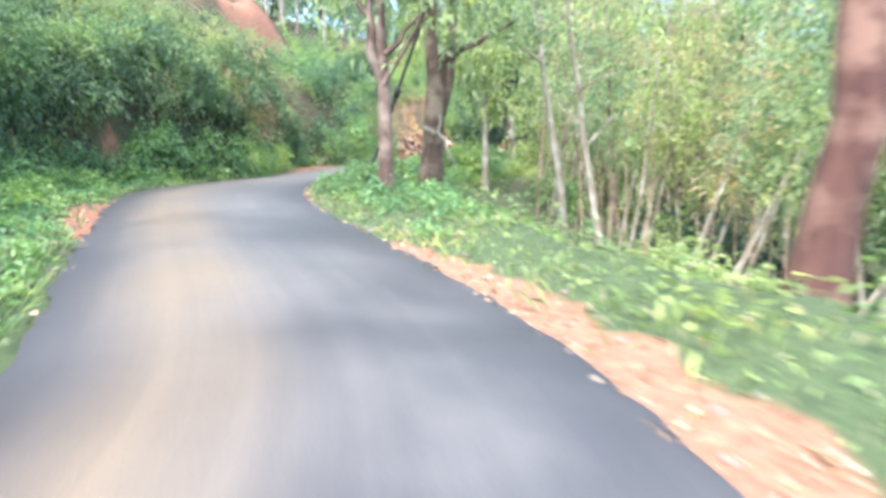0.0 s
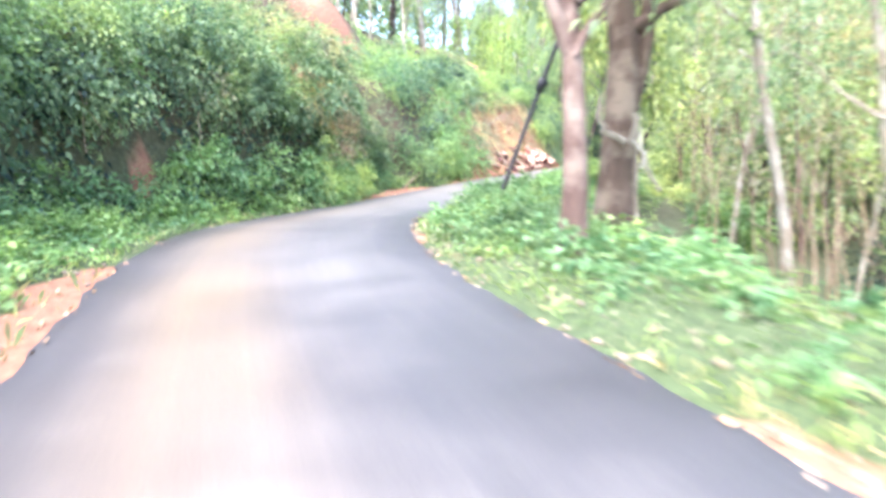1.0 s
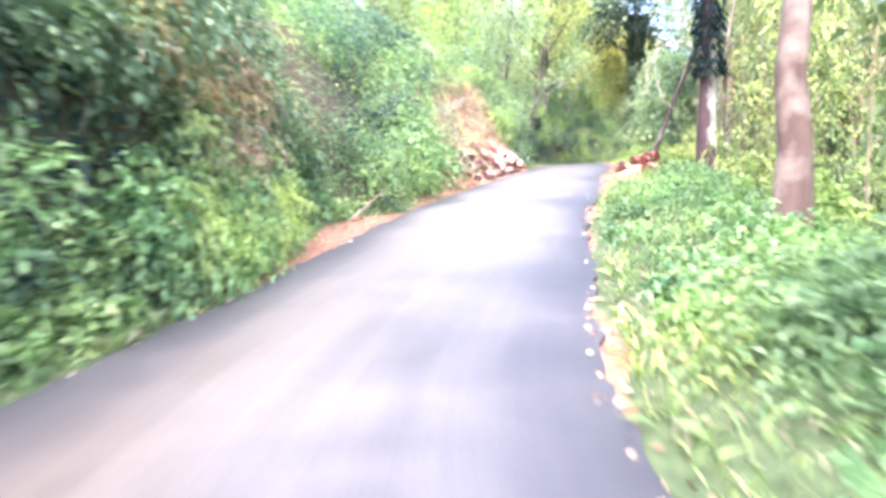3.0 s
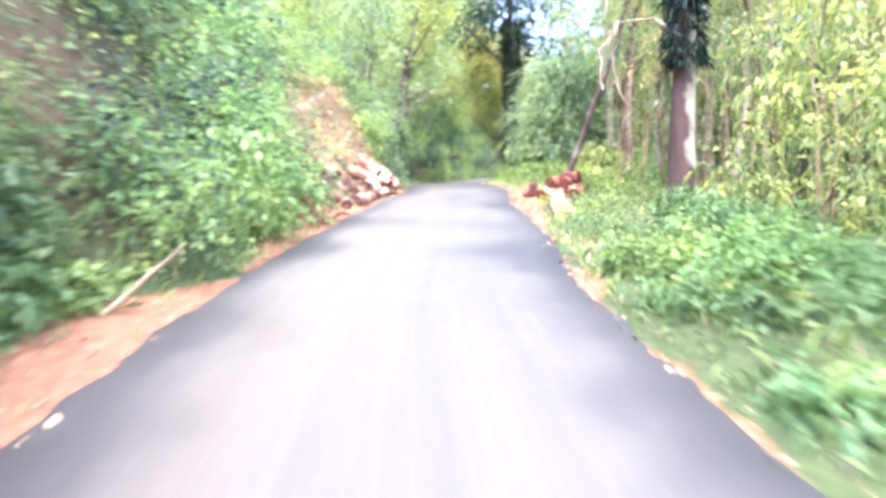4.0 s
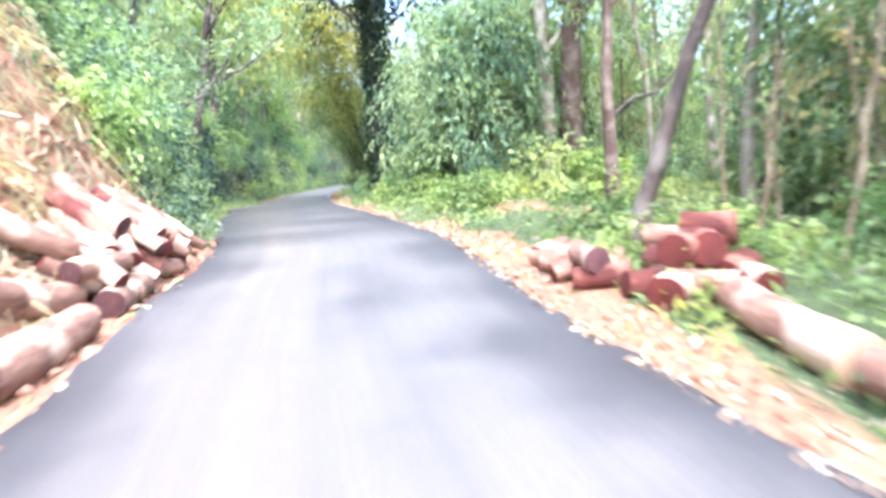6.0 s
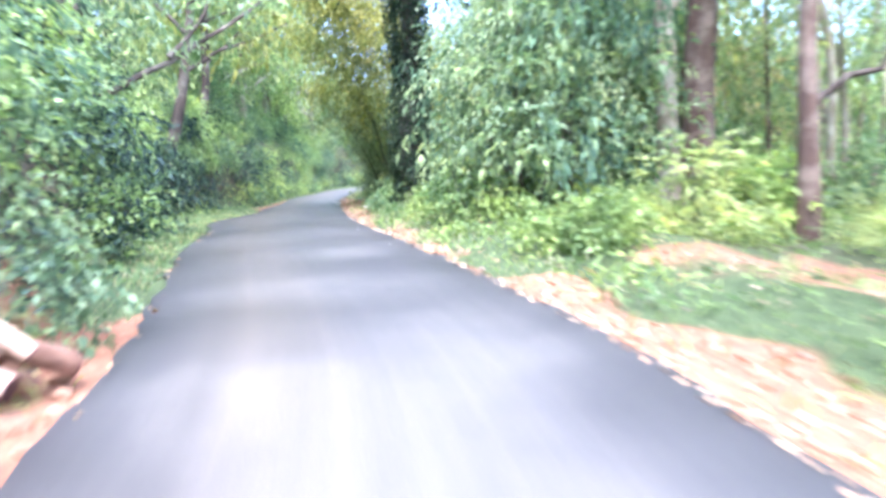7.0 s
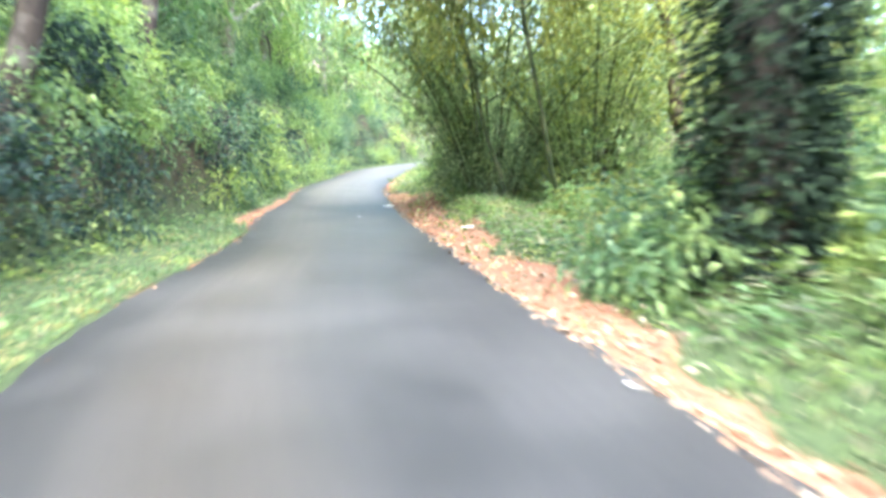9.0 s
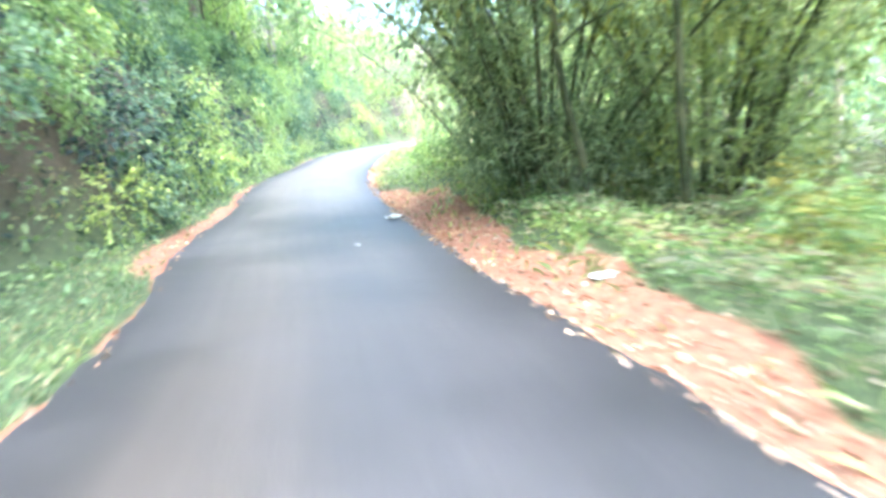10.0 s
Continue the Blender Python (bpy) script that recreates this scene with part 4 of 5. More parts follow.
def build_woods():
    rng = np.random.default_rng(5)
    slender = [
        tree_meshes("slender_a", 11.0, 0.09, (0.05, 0.02), 9, 300, 0.175, 0.19, 0.25, 1.7, 41),
        tree_meshes("slender_b", 13.0, 0.12, (-0.04, 0.05), 10, 320, 0.175, 0.17, 0.3, 2.0, 42),
        tree_meshes("slender_c", 9.0, 0.06, (0.14, -0.05), 8, 270, 0.16, 0.18, 0.2, 1.5, 43),
    ]
    tall = [
        tree_meshes("tall_a", 16.0, 0.20, (0.02, 0.02), 12, 480, 0.25, 0.22, 0.3, 3.6, 51),
        tree_meshes("tall_b", 14.0, 0.17, (-0.03, 0.03), 12, 480, 0.25, 0.24, 0.2, 3.4, 52),
    ]
    small = [
        tree_meshes("small_a", 5.2, 0.07, (0.06, 0.04), 11, 430, 0.155, 0.25, 0.12, 1.6, 61, twig_len=0.55),
        tree_meshes("small_b", 4.4, 0.06, (-0.08, 0.05), 10, 420, 0.165, 0.2, 0.1, 1.5, 62, twig_len=0.6, droop=0.5),
    ]

    def clear(x, y, e):
        if 53 < y < 64 and e < 5.0 and lie([x], [y])[1][0] > 0:
            return False
        if (x - 9.3) ** 2 + (y - 52.8) ** 2 < 8 or (x - 8.0) ** 2 + (y - 51.0) ** 2 < 3:
            return False
        return (x - 4.6) ** 2 + (y - 11) ** 2 > 5 and all((x - a) ** 2 + (y - b) ** 2 > 0.9 for a, b in KEEP) and (x < -2 or y > 29 or e > 5.5) and not (x > 5 and 39 < y < 46.3 and e < 7) and not (y > 64 and e < (2.2 if lie([x], [y])[1][0] < 0 else 3.4 if y > 73 else 6.5))

    plan = [
        (slender[0], BARK_PALE, LEAF_WOOD, "slender pale-barked tree with light green leaves", "slender wood trees", 1, 3.4, 15, 16, 80, 20, 1.0),
        (slender[1], BARK_PALE, LEAF_WOOD, "slender pale-barked tree with light green leaves", "slender wood trees", 1, 3.6, 20, 4, 84, 24, 1.0),
        (slender[2], BARK_PINK, LEAF_DRY, "thin leaning sapling with yellowish leaves", "slender wood trees", 1, 3.0, 12, 24, 40, 14, 1.0),
        (slender[2], BARK_PALE, LEAF_LIME, "thin leaning sapling with bright leaves", "slender wood trees", 1, 3.0, 14, 22, 75, 14, 1.0),
        (tall[0], BARK_DARK, LEAF_WOOD, "tall dark-trunked tree in full leaf", "tall wood trees", 1, 12, 26, 2, 90, 7, 1.0),
        (tall[1], BARK_PALE, LEAF_WOOD, "tall tree with a spreading green crown", "tall wood trees", 1, 11, 26, 10, 90, 10, 1.0),
        (tall[1], BARK_DARK, LEAF_WOOD, "tall tree with a spreading green crown", "hillside trees", -1, 8.5, 16, 40, 60, 6, 0.9),
        (tall[0], BARK_PALE, LEAF_WOOD, "tall pale-trunked tree on the hillside", "hillside trees", -1, 8.5, 20, 0, 85, 18, 0.9),
        (slender[1], BARK_PALE, LEAF_WOOD, "straight pale pole tree on the hillside", "hillside trees", -1, 6, 16, 26, 80, 20, 0.9),
        (small[0], BARK_DARK, LEAF_WOOD, "small bushy tree with leaves down to the ground", "small trees", 1, 1.9, 5.5, 43, 78, 18, 0.9),
        (small[1], BARK_DARK, LEAF_BUSH, "small bushy tree with drooping leaves", "small trees", 1, 2.2, 7, 43, 51, 8, 0.9),
        (small[0], BARK_DARK, LEAF_WOOD, "small bushy tree with leaves down to the ground", "small trees", 1, 4.0, 9, 26, 42, 8, 0.8),
        (small[1], BARK_DARK, LEAF_WOOD, "small bushy tree with drooping leaves", "small trees", 1, 6.2, 14, 33, 52, 20, 1.0),
        (slender[0], BARK_PALE, LEAF_WOOD, "slender pale-barked tree with light green leaves", "slender wood trees", 1, 4.2, 13, 31, 50, 16, 0.9),
        (slender[2], BARK_TAN, LEAF_DRY, "thin leaning sapling with yellowish leaves", "slender wood trees", 1, 4.5, 12, 31, 48, 10, 0.9),
        (small[1], BARK_DARK, LEAF_WOOD, "small bushy tree with drooping leaves", "small trees", -1, 3.0, 6.5, 43, 84, 14, 0.8),
        # next three: sunlit foliage painted with lime leaves
        (small[0], BARK_DARK, LEAF_LIME, "small tree on the bank, sunlight put into its leaf colour", "small trees", -1, 3.3, 9, 33, 90, 20, 0.85),
        (small[0], BARK_DARK, LEAF_LIME, "small tree above the far bend, sunlight put into its leaf colour", "far bend trees", -1, 2.3, 8, 66, 112, 26, 1.0),
        (small[1], BARK_DARK, LEAF_LIME, "small tree beside the far bend, sunlight put into its leaf colour", "far bend trees", 1, 3.4, 10, 70, 110, 24, 1.0),
        (tall[1], BARK_PALE, LEAF_WOOD, "tall light green tree beyond the far bend", "far bend trees", -1, 5, 16, 66, 112, 12, 0.9),
        (tall[1], BARK_PALE, LEAF_WOOD, "tall tree with a spreading green crown", "far bend trees", 1, 7.0, 18, 76, 104, 9, 1.2),
        (tall[0], BARK_PALE, LEAF_WOOD, "tall pale-trunked tree on the hillside", "hillside trees", -1, 8.5, 15, 46, 60, 4, 1.0),
    ]
    for meshes, bark, leaf, label, group, side, a, b, y0, y1, n, f in plan:
        spots = spots_along(n, side, a, b, y0, y1, rng, lambda x, y, e: clear(x, y, e) and (side > 0 or bank_keeps(x, y, e)))
        dup = (meshes[0].copy(), meshes[1].copy())
        plant_copies(tree_thing("tree", dup, bark, leaf, (0, 0, 0), label, group), spots, 0.75 * f, 1.2 * f, rng, 0.1)


# places kept free for single trees
KEEP = [(-1.3, 12.6), (-0.37, 15.1), (-0.42, 22.1), (2.85, 30.5), (11.4, 45.3), (9.7, 42.1), (3.2, 5.5), (16.5, 65.5), (9.7, 53.1), (16.4, 58.9), (2.2, 34), (1.2, 22.5), (3.4, 36.5)]


def build_slip_debris():
    """Clods of earth and straw lying on the slip."""
    rng = np.random.default_rng(55)
    bm = bmesh.new()
    bmesh.ops.create_icosphere(bm, subdivisions=1, radius=1.0)
    base = np.array([v.co[:] for v in bm.verts])
    tris = np.array([[v.index for v in f.verts] for f in bm.faces])
    bm.free()
    x, y, e = strip_points(1500, -1, 0.05, 3.0, 32.5, 42.0, rng, 0.9)
    z = land(x, y)
    s = rng.uniform(0.02, 0.11, len(x)) ** 1.0 * rng.choice([0.5, 1.0], len(x))
    shape = 1 + 0.28 * rng.normal(size=(len(x), len(base), 1)).clip(-1.5, 1.5)
    v = base[None] * shape * s[:, None, None] * [1, 1, 0.75] + np.stack([x, y, z + s * 0.3], 1)[:, None]
    f = (tris[None] + (np.arange(len(x)) * len(base))[:, None, None]).reshape(-1, 3)
    part_ob = part("earth_clods", mesh_of("earth_clods", v.reshape(-1, 3).tolist(), f.tolist()), CLOD)
    tagged(part_ob, "loose reddish clods of earth on the slip", "earth clods", kind="stuff")
    x, y, e = strip_points(8000, -1, 0.5, 3.4, 34.2, 42.0, rng, 0.8)
    z, nrm = slope_normal(x, y)
    p = np.stack([x, y, z], 1) + nrm * 0.03
    d = np.cross(nrm, rng.normal(size=p.shape) + [0, 0, 0.6]) + nrm * rng.uniform(-0.05, 0.35, (len(x), 1))
    stuff("straw", blades(p, d, 0.42 * rng.uniform(0.4, 1.6, len(p)), 0.022, 0.1, rng), LEAF_DRY, "dry straw and dead stalks strewn over the slip", "straw")


build_slip_debris()
build_carpets()
build_bushes()
build_far_woods()
build_woods()


# ---- single trees beside the road ----
def height_at(x, y):
    return float(land([x], [y])[0])


def single_tree(place, height, radius, lean, bark, leaf, label, seed, limbs=9, twigs=420, low=0.5, spread=2.4, size=0.22, ratio=0.2, droop=0.35):
    m = tree_meshes("single", height, radius, lean, limbs, twigs, size, ratio, low, spread, seed, droop=droop, apart=True)
    return tree_thing("tree", m, bark, leaf, (*place, height_at(*place) - 0.05), label)


def limb_part(ob, points, r0, r1, bark, name="limb", label="", seed=3, sway=0.05):
    rng = np.random.default_rng(seed)
    pieces = []
    for a, b in zip(points[:-1], points[1:]):
        pieces.append(bend(a, b, 4, sway, rng)[:-1])
    line = np.concatenate(pieces + [np.array([points[-1]], float)])
    return part(name, stem_mesh(name, [tube(line, np.linspace(r0, r1, len(line)), 7, 0.06, seed)]), bark, ob, label)


def sleeve(ob, leaf, z0, z1, radius, n, size, ratio, name, label, seed, droop=0.5, lean=(0, 0)):
    """Creepers or ferns growing round a trunk."""
    rng = np.random.default_rng(seed)
    z = rng.uniform(z0, z1, n)
    a = rng.uniform(0, 2 * np.pi, n)
    r = radius * (0.55 + 0.45 * rng.uniform(size=n)) * (1 + 0.42 * wavy(np.cos(a) * 1.5, z * 1.1, 1.0, seed))
    p = np.stack([np.cos(a) * r + lean[0] * z, np.sin(a) * r + lean[1] * z, z], 1)
    d = np.stack([np.cos(a), np.sin(a), np.full(n, -droop)], 1) + rng.normal(size=(n, 3)) * 0.45
    part(name, quad_mesh(name, blades(p, d, size * rng.uniform(0.6, 1.4, n), ratio, 0.3, rng)), leaf, ob, label)


first = single_tree((-1.3, 12.6), 9.0, 0.165, (0.01, 0.0), BARK_PINK, LEAF_WOOD, "rough pinkish-barked tree forking above the grassy verge", 71, limbs=7, low=0.3, spread=1.9)
single_tree((-0.42, 22.1), 10.0, 0.21, (0.0, 0.02), BARK_PINK, LEAF_WOOD, "pinkish trunk forking above the verge", 83, limbs=6, low=0.35, spread=2.2)
fork = single_tree((-0.37, 15.1), 11.0, 0.31, (0.012, 0.0), BARK_TAN, LEAF_WOOD, "stout brown trunk with a pale broken side branch", 72, limbs=8, low=0.3, spread=2.6)
limb_part(first, [(0.0, 0.0, 2.0), (-0.22, 0.0, 2.9), (-0.3, 0.05, 4.0), (-0.2, 0.1, 5.5)], 0.10, 0.05, BARK_PINK, "limb", "", 21, 0.03)
limb_part(first, [(0.03, 0.0, 2.3), (0.35, 0.0, 3.0), (0.75, 0.05, 3.6), (1.0, 0.1, 4.6)], 0.06, 0.03, BARK_PINK, "limb", "", 22, 0.03)
limb_part(fork, [(0.05, 0.0, 2.2), (0.3, 0.0, 3.2), (0.42, 0.05, 4.6), (0.5, 0.1, 6.0)], 0.15, 0.08, BARK_TAN, "limb", "", 24, 0.03)
limb_part(fork, [(0.02, -0.3, 2.15), (0.26, -0.42, 1.6), (0.46, -0.48, 1.05)], 0.045, 0.025, BARK_PALE, "broken_branch", "pale stripped broken branch hanging down")
limb_part(fork, [(-0.12, -0.28, 1.75), (-0.3, -0.4, 2.0), (-0.36, -0.42, 2.25)], 0.05, 0.03, BARK_PALE, "broken_branch", "pale stripped broken stub")
single_tree((3.2, 5.5), 9.0, 0.27, (0.06, -0.02), BARK_RED, LEAF_WOOD, "thick reddish-brown tree trunk close to the road", 73, limbs=6, low=0.45, spread=2.2)
single_tree((1.2, 22.5), 7.0, 0.13, (0.01, 0.0), BARK_PALE, LEAF_WOOD, "pale grey straight trunk behind the verge", 74, limbs=6, low=0.4, spread=1.4)

mossy = single_tree((2.85, 30.5), 11.0, 0.26, (-0.02, 0.0), BARK_LICHEN, LEAF_WOOD, "purplish trunk with pale lichen and a collar of ferns", 75, limbs=6, low=0.55, spread=2.2)
sleeve(mossy, LEAF_SHADED_IVY_FERN, 2.7, 5.4, 0.31, 1700, 0.17, 0.13, "fern_collar", "dark green ferns round the upper trunk", 5, 0.9, (-0.02, 0))
limb_part(mossy, [(0.0, 0.0, 3.0), (-0.5, 0.25, 3.55), (-1.1, 0.45, 3.45), (-1.3, 0.5, 2.9), (-1.0, 0.5, 2.35), (-0.7, 0.45, 1.9)], 0.03, 0.012, BARK_PALE, "dead_limb", "bare bleached dead limb", 8, 0.06)
limb_part(mossy, [(-1.1, 0.45, 3.45), (-1.4, 0.45, 3.0), (-1.42, 0.4, 2.3)], 0.028, 0.014, BARK_PALE, "dead_limb", "bare bleached dead limb", 9, 0.05)
limb_part(mossy, [(0.05, 0.0, 2.2), (0.45, 0.2, 3.2), (0.8, 0.3, 5.0)], 0.06, 0.035, BARK_PALE, "limb", "pale rising limb", 10, 0.04)

single_tree((11.55, 45.05), 13.0, 0.40, (0.03, 0.0), BARK_PINK, LEAF_WOOD, "stout brown double trunk in the wood", 76, limbs=9, low=0.3, spread=3.0)
single_tree((10.98, 45.45), 12.0, 0.27, (-0.03, 0.0), BARK_PALE, LEAF_WOOD, "pale brown trunk leaning beside a stouter one", 77, limbs=8, low=0.35, spread=2.6)
side_tree = single_tree((9.7, 42.1), 10.0, 0.17, (-0.01, 0.0), BARK_PINK, LEAF_WOOD, "rough brown trunk with a low side branch", 78, limbs=8, low=0.45, spread=2.4)
limb_part(side_tree, [(0.0, 0.0, 2.0), (0.5, -0.2, 2.4), (1.1, -0.3, 2.5), (1.6, -0.4, 3.0)], 0.07, 0.03, BARK_DARK, "limb", "dark bent side branch", 12)

# this tree stands in shade, which its leaf colours carry
column = single_tree((9.7, 53.1), 12.0, 0.34, (0.0, 0.0), BARK_DARK, LEAF_SHADED_CREEPER, "trunk smothered in creepers beside the road, its shade put into the leaf colour", 79, limbs=14, low=0.45, spread=3.6, twigs=1300)
sleeve(column, LEAF_SHADED_CREEPER, 0.05, 8.5, 0.6, 15000, 0.075, 0.3, "creeper", "green creepers hanging round the whole trunk, shade put into their colour", 6)
sleeve(column, LEAF_SHADED_IVY_FERN, 0.0, 8.5, 0.42, 8000, 0.08, 0.32, "creeper", "dense creepers up the whole trunk, shade put into their colour", 16)

rng_foot = np.random.default_rng(61)
for k in range(30):
    x, y = 9.2 + rng_foot.uniform(0.0, 4.6), 51.6 + rng_foot.uniform(0.0, 3.4)
    if lie([x], [y])[0][0] < 1.0 or math.hypot(x - 9.7, y - 53.1) < 0.5:
        continue
    r = rng_foot.uniform(0.35, 0.75) * (1.5 if x > 10.4 else 1.0)
    ob = thing("bush", (x, y, height_at(x, y) - 0.05), "shaded green bush at the foot of the creeper-clad trunk", "bush", "bushes along the road")
    part("stem", stem_mesh("bush_stem", [tube(bend((0, 0, -0.1), (0.1, 0.0, r), 4, 0.03, rng_foot), np.linspace(0.02, 0.008, 4), 5, 0.05, k)]), BARK_DARK, ob)
    part("foliage", quad_mesh("bush_foliage", foliage("", int(150 * r), (0, 0, r * 0.7), (r, r, r), 0.38, 6, 0.1, 0.24, seed=15000 + k, hollow=0.15, droop=0.4)), LEAF_BUSH if k % 3 else LEAF_HERB, ob)

# lit bushes, their sun laid into lime and olive leaf colours
for k in range(20):
    x, y = 11.4 + rng_foot.uniform(0.0, 4.0), 55.6 + rng_foot.uniform(0.0, 4.6)
    if lie([x], [y])[0][0] < 2.2 or lie([x], [y])[0][0] > 6:
        continue
    r = rng_foot.uniform(0.35, 0.65)
    ob = thing("bush", (x, y, height_at(x, y) - 0.05), "yellow-green bush in front of the bamboo, sunlight put into its leaf colour", "bush", "bushes along the road")
    part("stem", stem_mesh("bush_stem", [tube(bend((0, 0, -0.1), (0.1, 0.0, r), 4, 0.03, rng_foot), np.linspace(0.02, 0.008, 4), 5, 0.05, k)]), BARK_DARK, ob)
    part("foliage", quad_mesh("bush_foliage", foliage("", int(170 * r), (0, 0, r * 0.7), (r, r, r), 0.34, 6, 0.085, 0.24, seed=18000 + k, hollow=0.15, droop=0.3)), LEAF_LIME if k % 2 else LEAF_OLIVE, ob)

single_tree((4.3, 60.3), 12.0, 0.22, (0.24, -0.02), BARK_DARK, LEAF_OLIVE, "olive-leaved tree leaning over the road from the bank", 85, limbs=12, low=0.3, spread=4.0, twigs=560, size=0.26)
single_tree((1.6, 55.5), 11.0, 0.2, (0.14, 0.0), BARK_DARK, LEAF_LIME, "bright leafy tree leaning over the road from the bank", 86, limbs=10, low=0.3, spread=3.4, twigs=420, size=0.26)
single_tree((7.2, 67.5), 13.0, 0.22, (0.12, 0.0), BARK_DARK, LEAF_WOOD, "tall light green tree leaning over the far bend", 87, limbs=14, low=0.2, spread=4.4, twigs=1000, size=0.28)
single_tree((11.5, 76.0), 13.0, 0.22, (0.1, 0.0), BARK_PALE, LEAF_LIME, "tall bright tree leaning over the far bend", 88, limbs=14, low=0.2, spread=4.4, twigs=900, size=0.28)
single_tree((14.9, 62.6), 8.5, 0.07, (-0.50, -0.16), CULM, LEAF_OLIVE, "slim tree with yellowish olive leaves arching out of the bamboo", 89, limbs=22, low=0.3, spread=3.0, twigs=3000, size=0.15)
single_tree((15.6, 61.4), 9.0, 0.07, (-0.46, -0.22), CULM, LEAF_OLIVE, "slim tree with yellowish olive leaves arching out of the bamboo", 92, limbs=18, low=0.4, spread=2.8, twigs=2000, size=0.15)
for k, (x, y, h) in enumerate(((15.3, 82.5, 16.0), (19.0, 89.0, 17.0), (12.3, 78.5, 15.0), (23.0, 93.5, 17.0), (9.0, 73.0, 14.0))):
    single_tree((x, y), h, 0.24, (0.04, -0.02), BARK_PALE, LEAF_WOOD, "tall light green tree closing the view above the bend", 120 + k, limbs=14, low=0.15, spread=4.4, twigs=900, size=0.36)
twisted = thing("tree", (16.4, 58.9, height_at(16.4, 58.9) - 0.05), "twisted orange-brown trunk with yellowish leaves", "tree")
limb_part(twisted, [(0.0, 0.0, -0.2), (-0.10, 0.0, 0.8), (0.22, -0.1, 1.5), (-0.25, -0.1, 2.2), (-0.30, 0.0, 3.2), (-0.85, 0.0, 4.6), (-1.0, 0.0, 6.5)], 0.2, 0.07, BARK_TAN, "trunk", "", 54, 0.02)
limb_part(twisted, [(0.2, -0.1, 1.5), (0.75, -0.1, 2.3), (1.4, -0.2, 2.9), (2.0, -0.2, 3.9)], 0.09, 0.04, BARK_DARK, "limb", "", 52, 0.04)
limb_part(twisted, [(-0.28, 0.0, 2.6), (0.3, 0.1, 3.6), (0.6, 0.1, 5.2)], 0.08, 0.04, BARK_TAN, "limb", "", 51, 0.04)
tufts = [foliage("", 46, p, (1.0, 1.0, 0.7), 0.55, 6, 0.15, 0.2, seed=17100 + k, hollow=0.1) for k, p in enumerate(((-1.0, 0, 6.6), (-0.9, 0.2, 5.2), (0.6, 0.1, 5.3), (0.2, 0.3, 4.2), (2.0, -0.2, 4.0), (1.3, 0, 3.2), (-0.9, -0.3, 3.9), (-1.9, -0.3, 4.8), (-1.6, -0.4, 3.4), (-2.6, -0.2, 5.6), (-2.2, 0.2, 6.6), (0.9, -0.2, 4.4), (-0.6, -0.6, 2.7)))]
part("crown", quad_mesh("twisted_crown", np.concatenate(tufts)), LEAF_OLIVE, twisted)
leaner = single_tree((10.6, 52.3), 8.0, 0.07, (0.42, -0.62), BARK_DARK, LEAF_WOOD, "thin dark sapling leaning steeply among the undergrowth", 91, limbs=6, low=0.55, spread=1.4, twigs=120, size=0.13)
limb_part(leaner, [(1.2, -1.75, 2.85), (2.0, -1.9, 3.0), (2.9, -2.3, 3.1)], 0.025, 0.012, BARK_DARK, "limb", "", 53, 0.03)
single_tree((3.75, 36.9), 11.0, 0.10, (0.30, -0.16), BARK_DARK, LEAF_WOOD, "thin dark trunk leaning over the cut logs", 81, limbs=7, low=0.45, spread=1.8, twigs=300)
single_tree((8.6, 47.2), 4.8, 0.06, (0.02, 0.0), BARK_DARK, LEAF_BAMBOO, "bushy young tree with pale drooping leaves", 84, limbs=12, low=0.08, spread=1.7, twigs=850, size=0.1, droop=0.45)
over = single_tree((0.9, 49.5), 6.0, 0.12, (0.12, 0.05), BARK_DARK, LEAF_WOOD, "forked tree with a dark limb reaching over the road", 82, limbs=8, low=0.4, spread=1.8, twigs=260)
FOOT = np.array([0.9, 49.5, height_at(0.9, 49.5) - 0.05])
REACH = [tuple(np.array(p) - FOOT) for p in ((0.95, 49.5, FOOT[2] + 0.2), (1.7, 49.7, 5.3), (2.8, 49.9, 6.0), (3.9, 50.1, 6.8), (5.2, 50.3, 7.8))]
limb_part(over, REACH, 0.08, 0.025, BARK_DARK, "limb", "dark bent limb", 33, 0.05)
limb_part(over, [REACH[2], tuple(np.array(REACH[2]) + [0.7, 0.1, 0.9]), tuple(np.array(REACH[2]) + [1.2, 0.2, 1.9])], 0.05, 0.02, BARK_DARK, "limb", "dark bent limb", 34, 0.05)
part("foliage", quad_mesh("limb_foliage", np.concatenate([foliage("", 40, np.array(p) + [0, 0, 0.5], (0.9, 0.9, 0.6), 0.6, 6, 0.17, 0.2, seed=340 + k, hollow=0.1) for k, p in enumerate(REACH[1:])])), LEAF_WOOD, over)


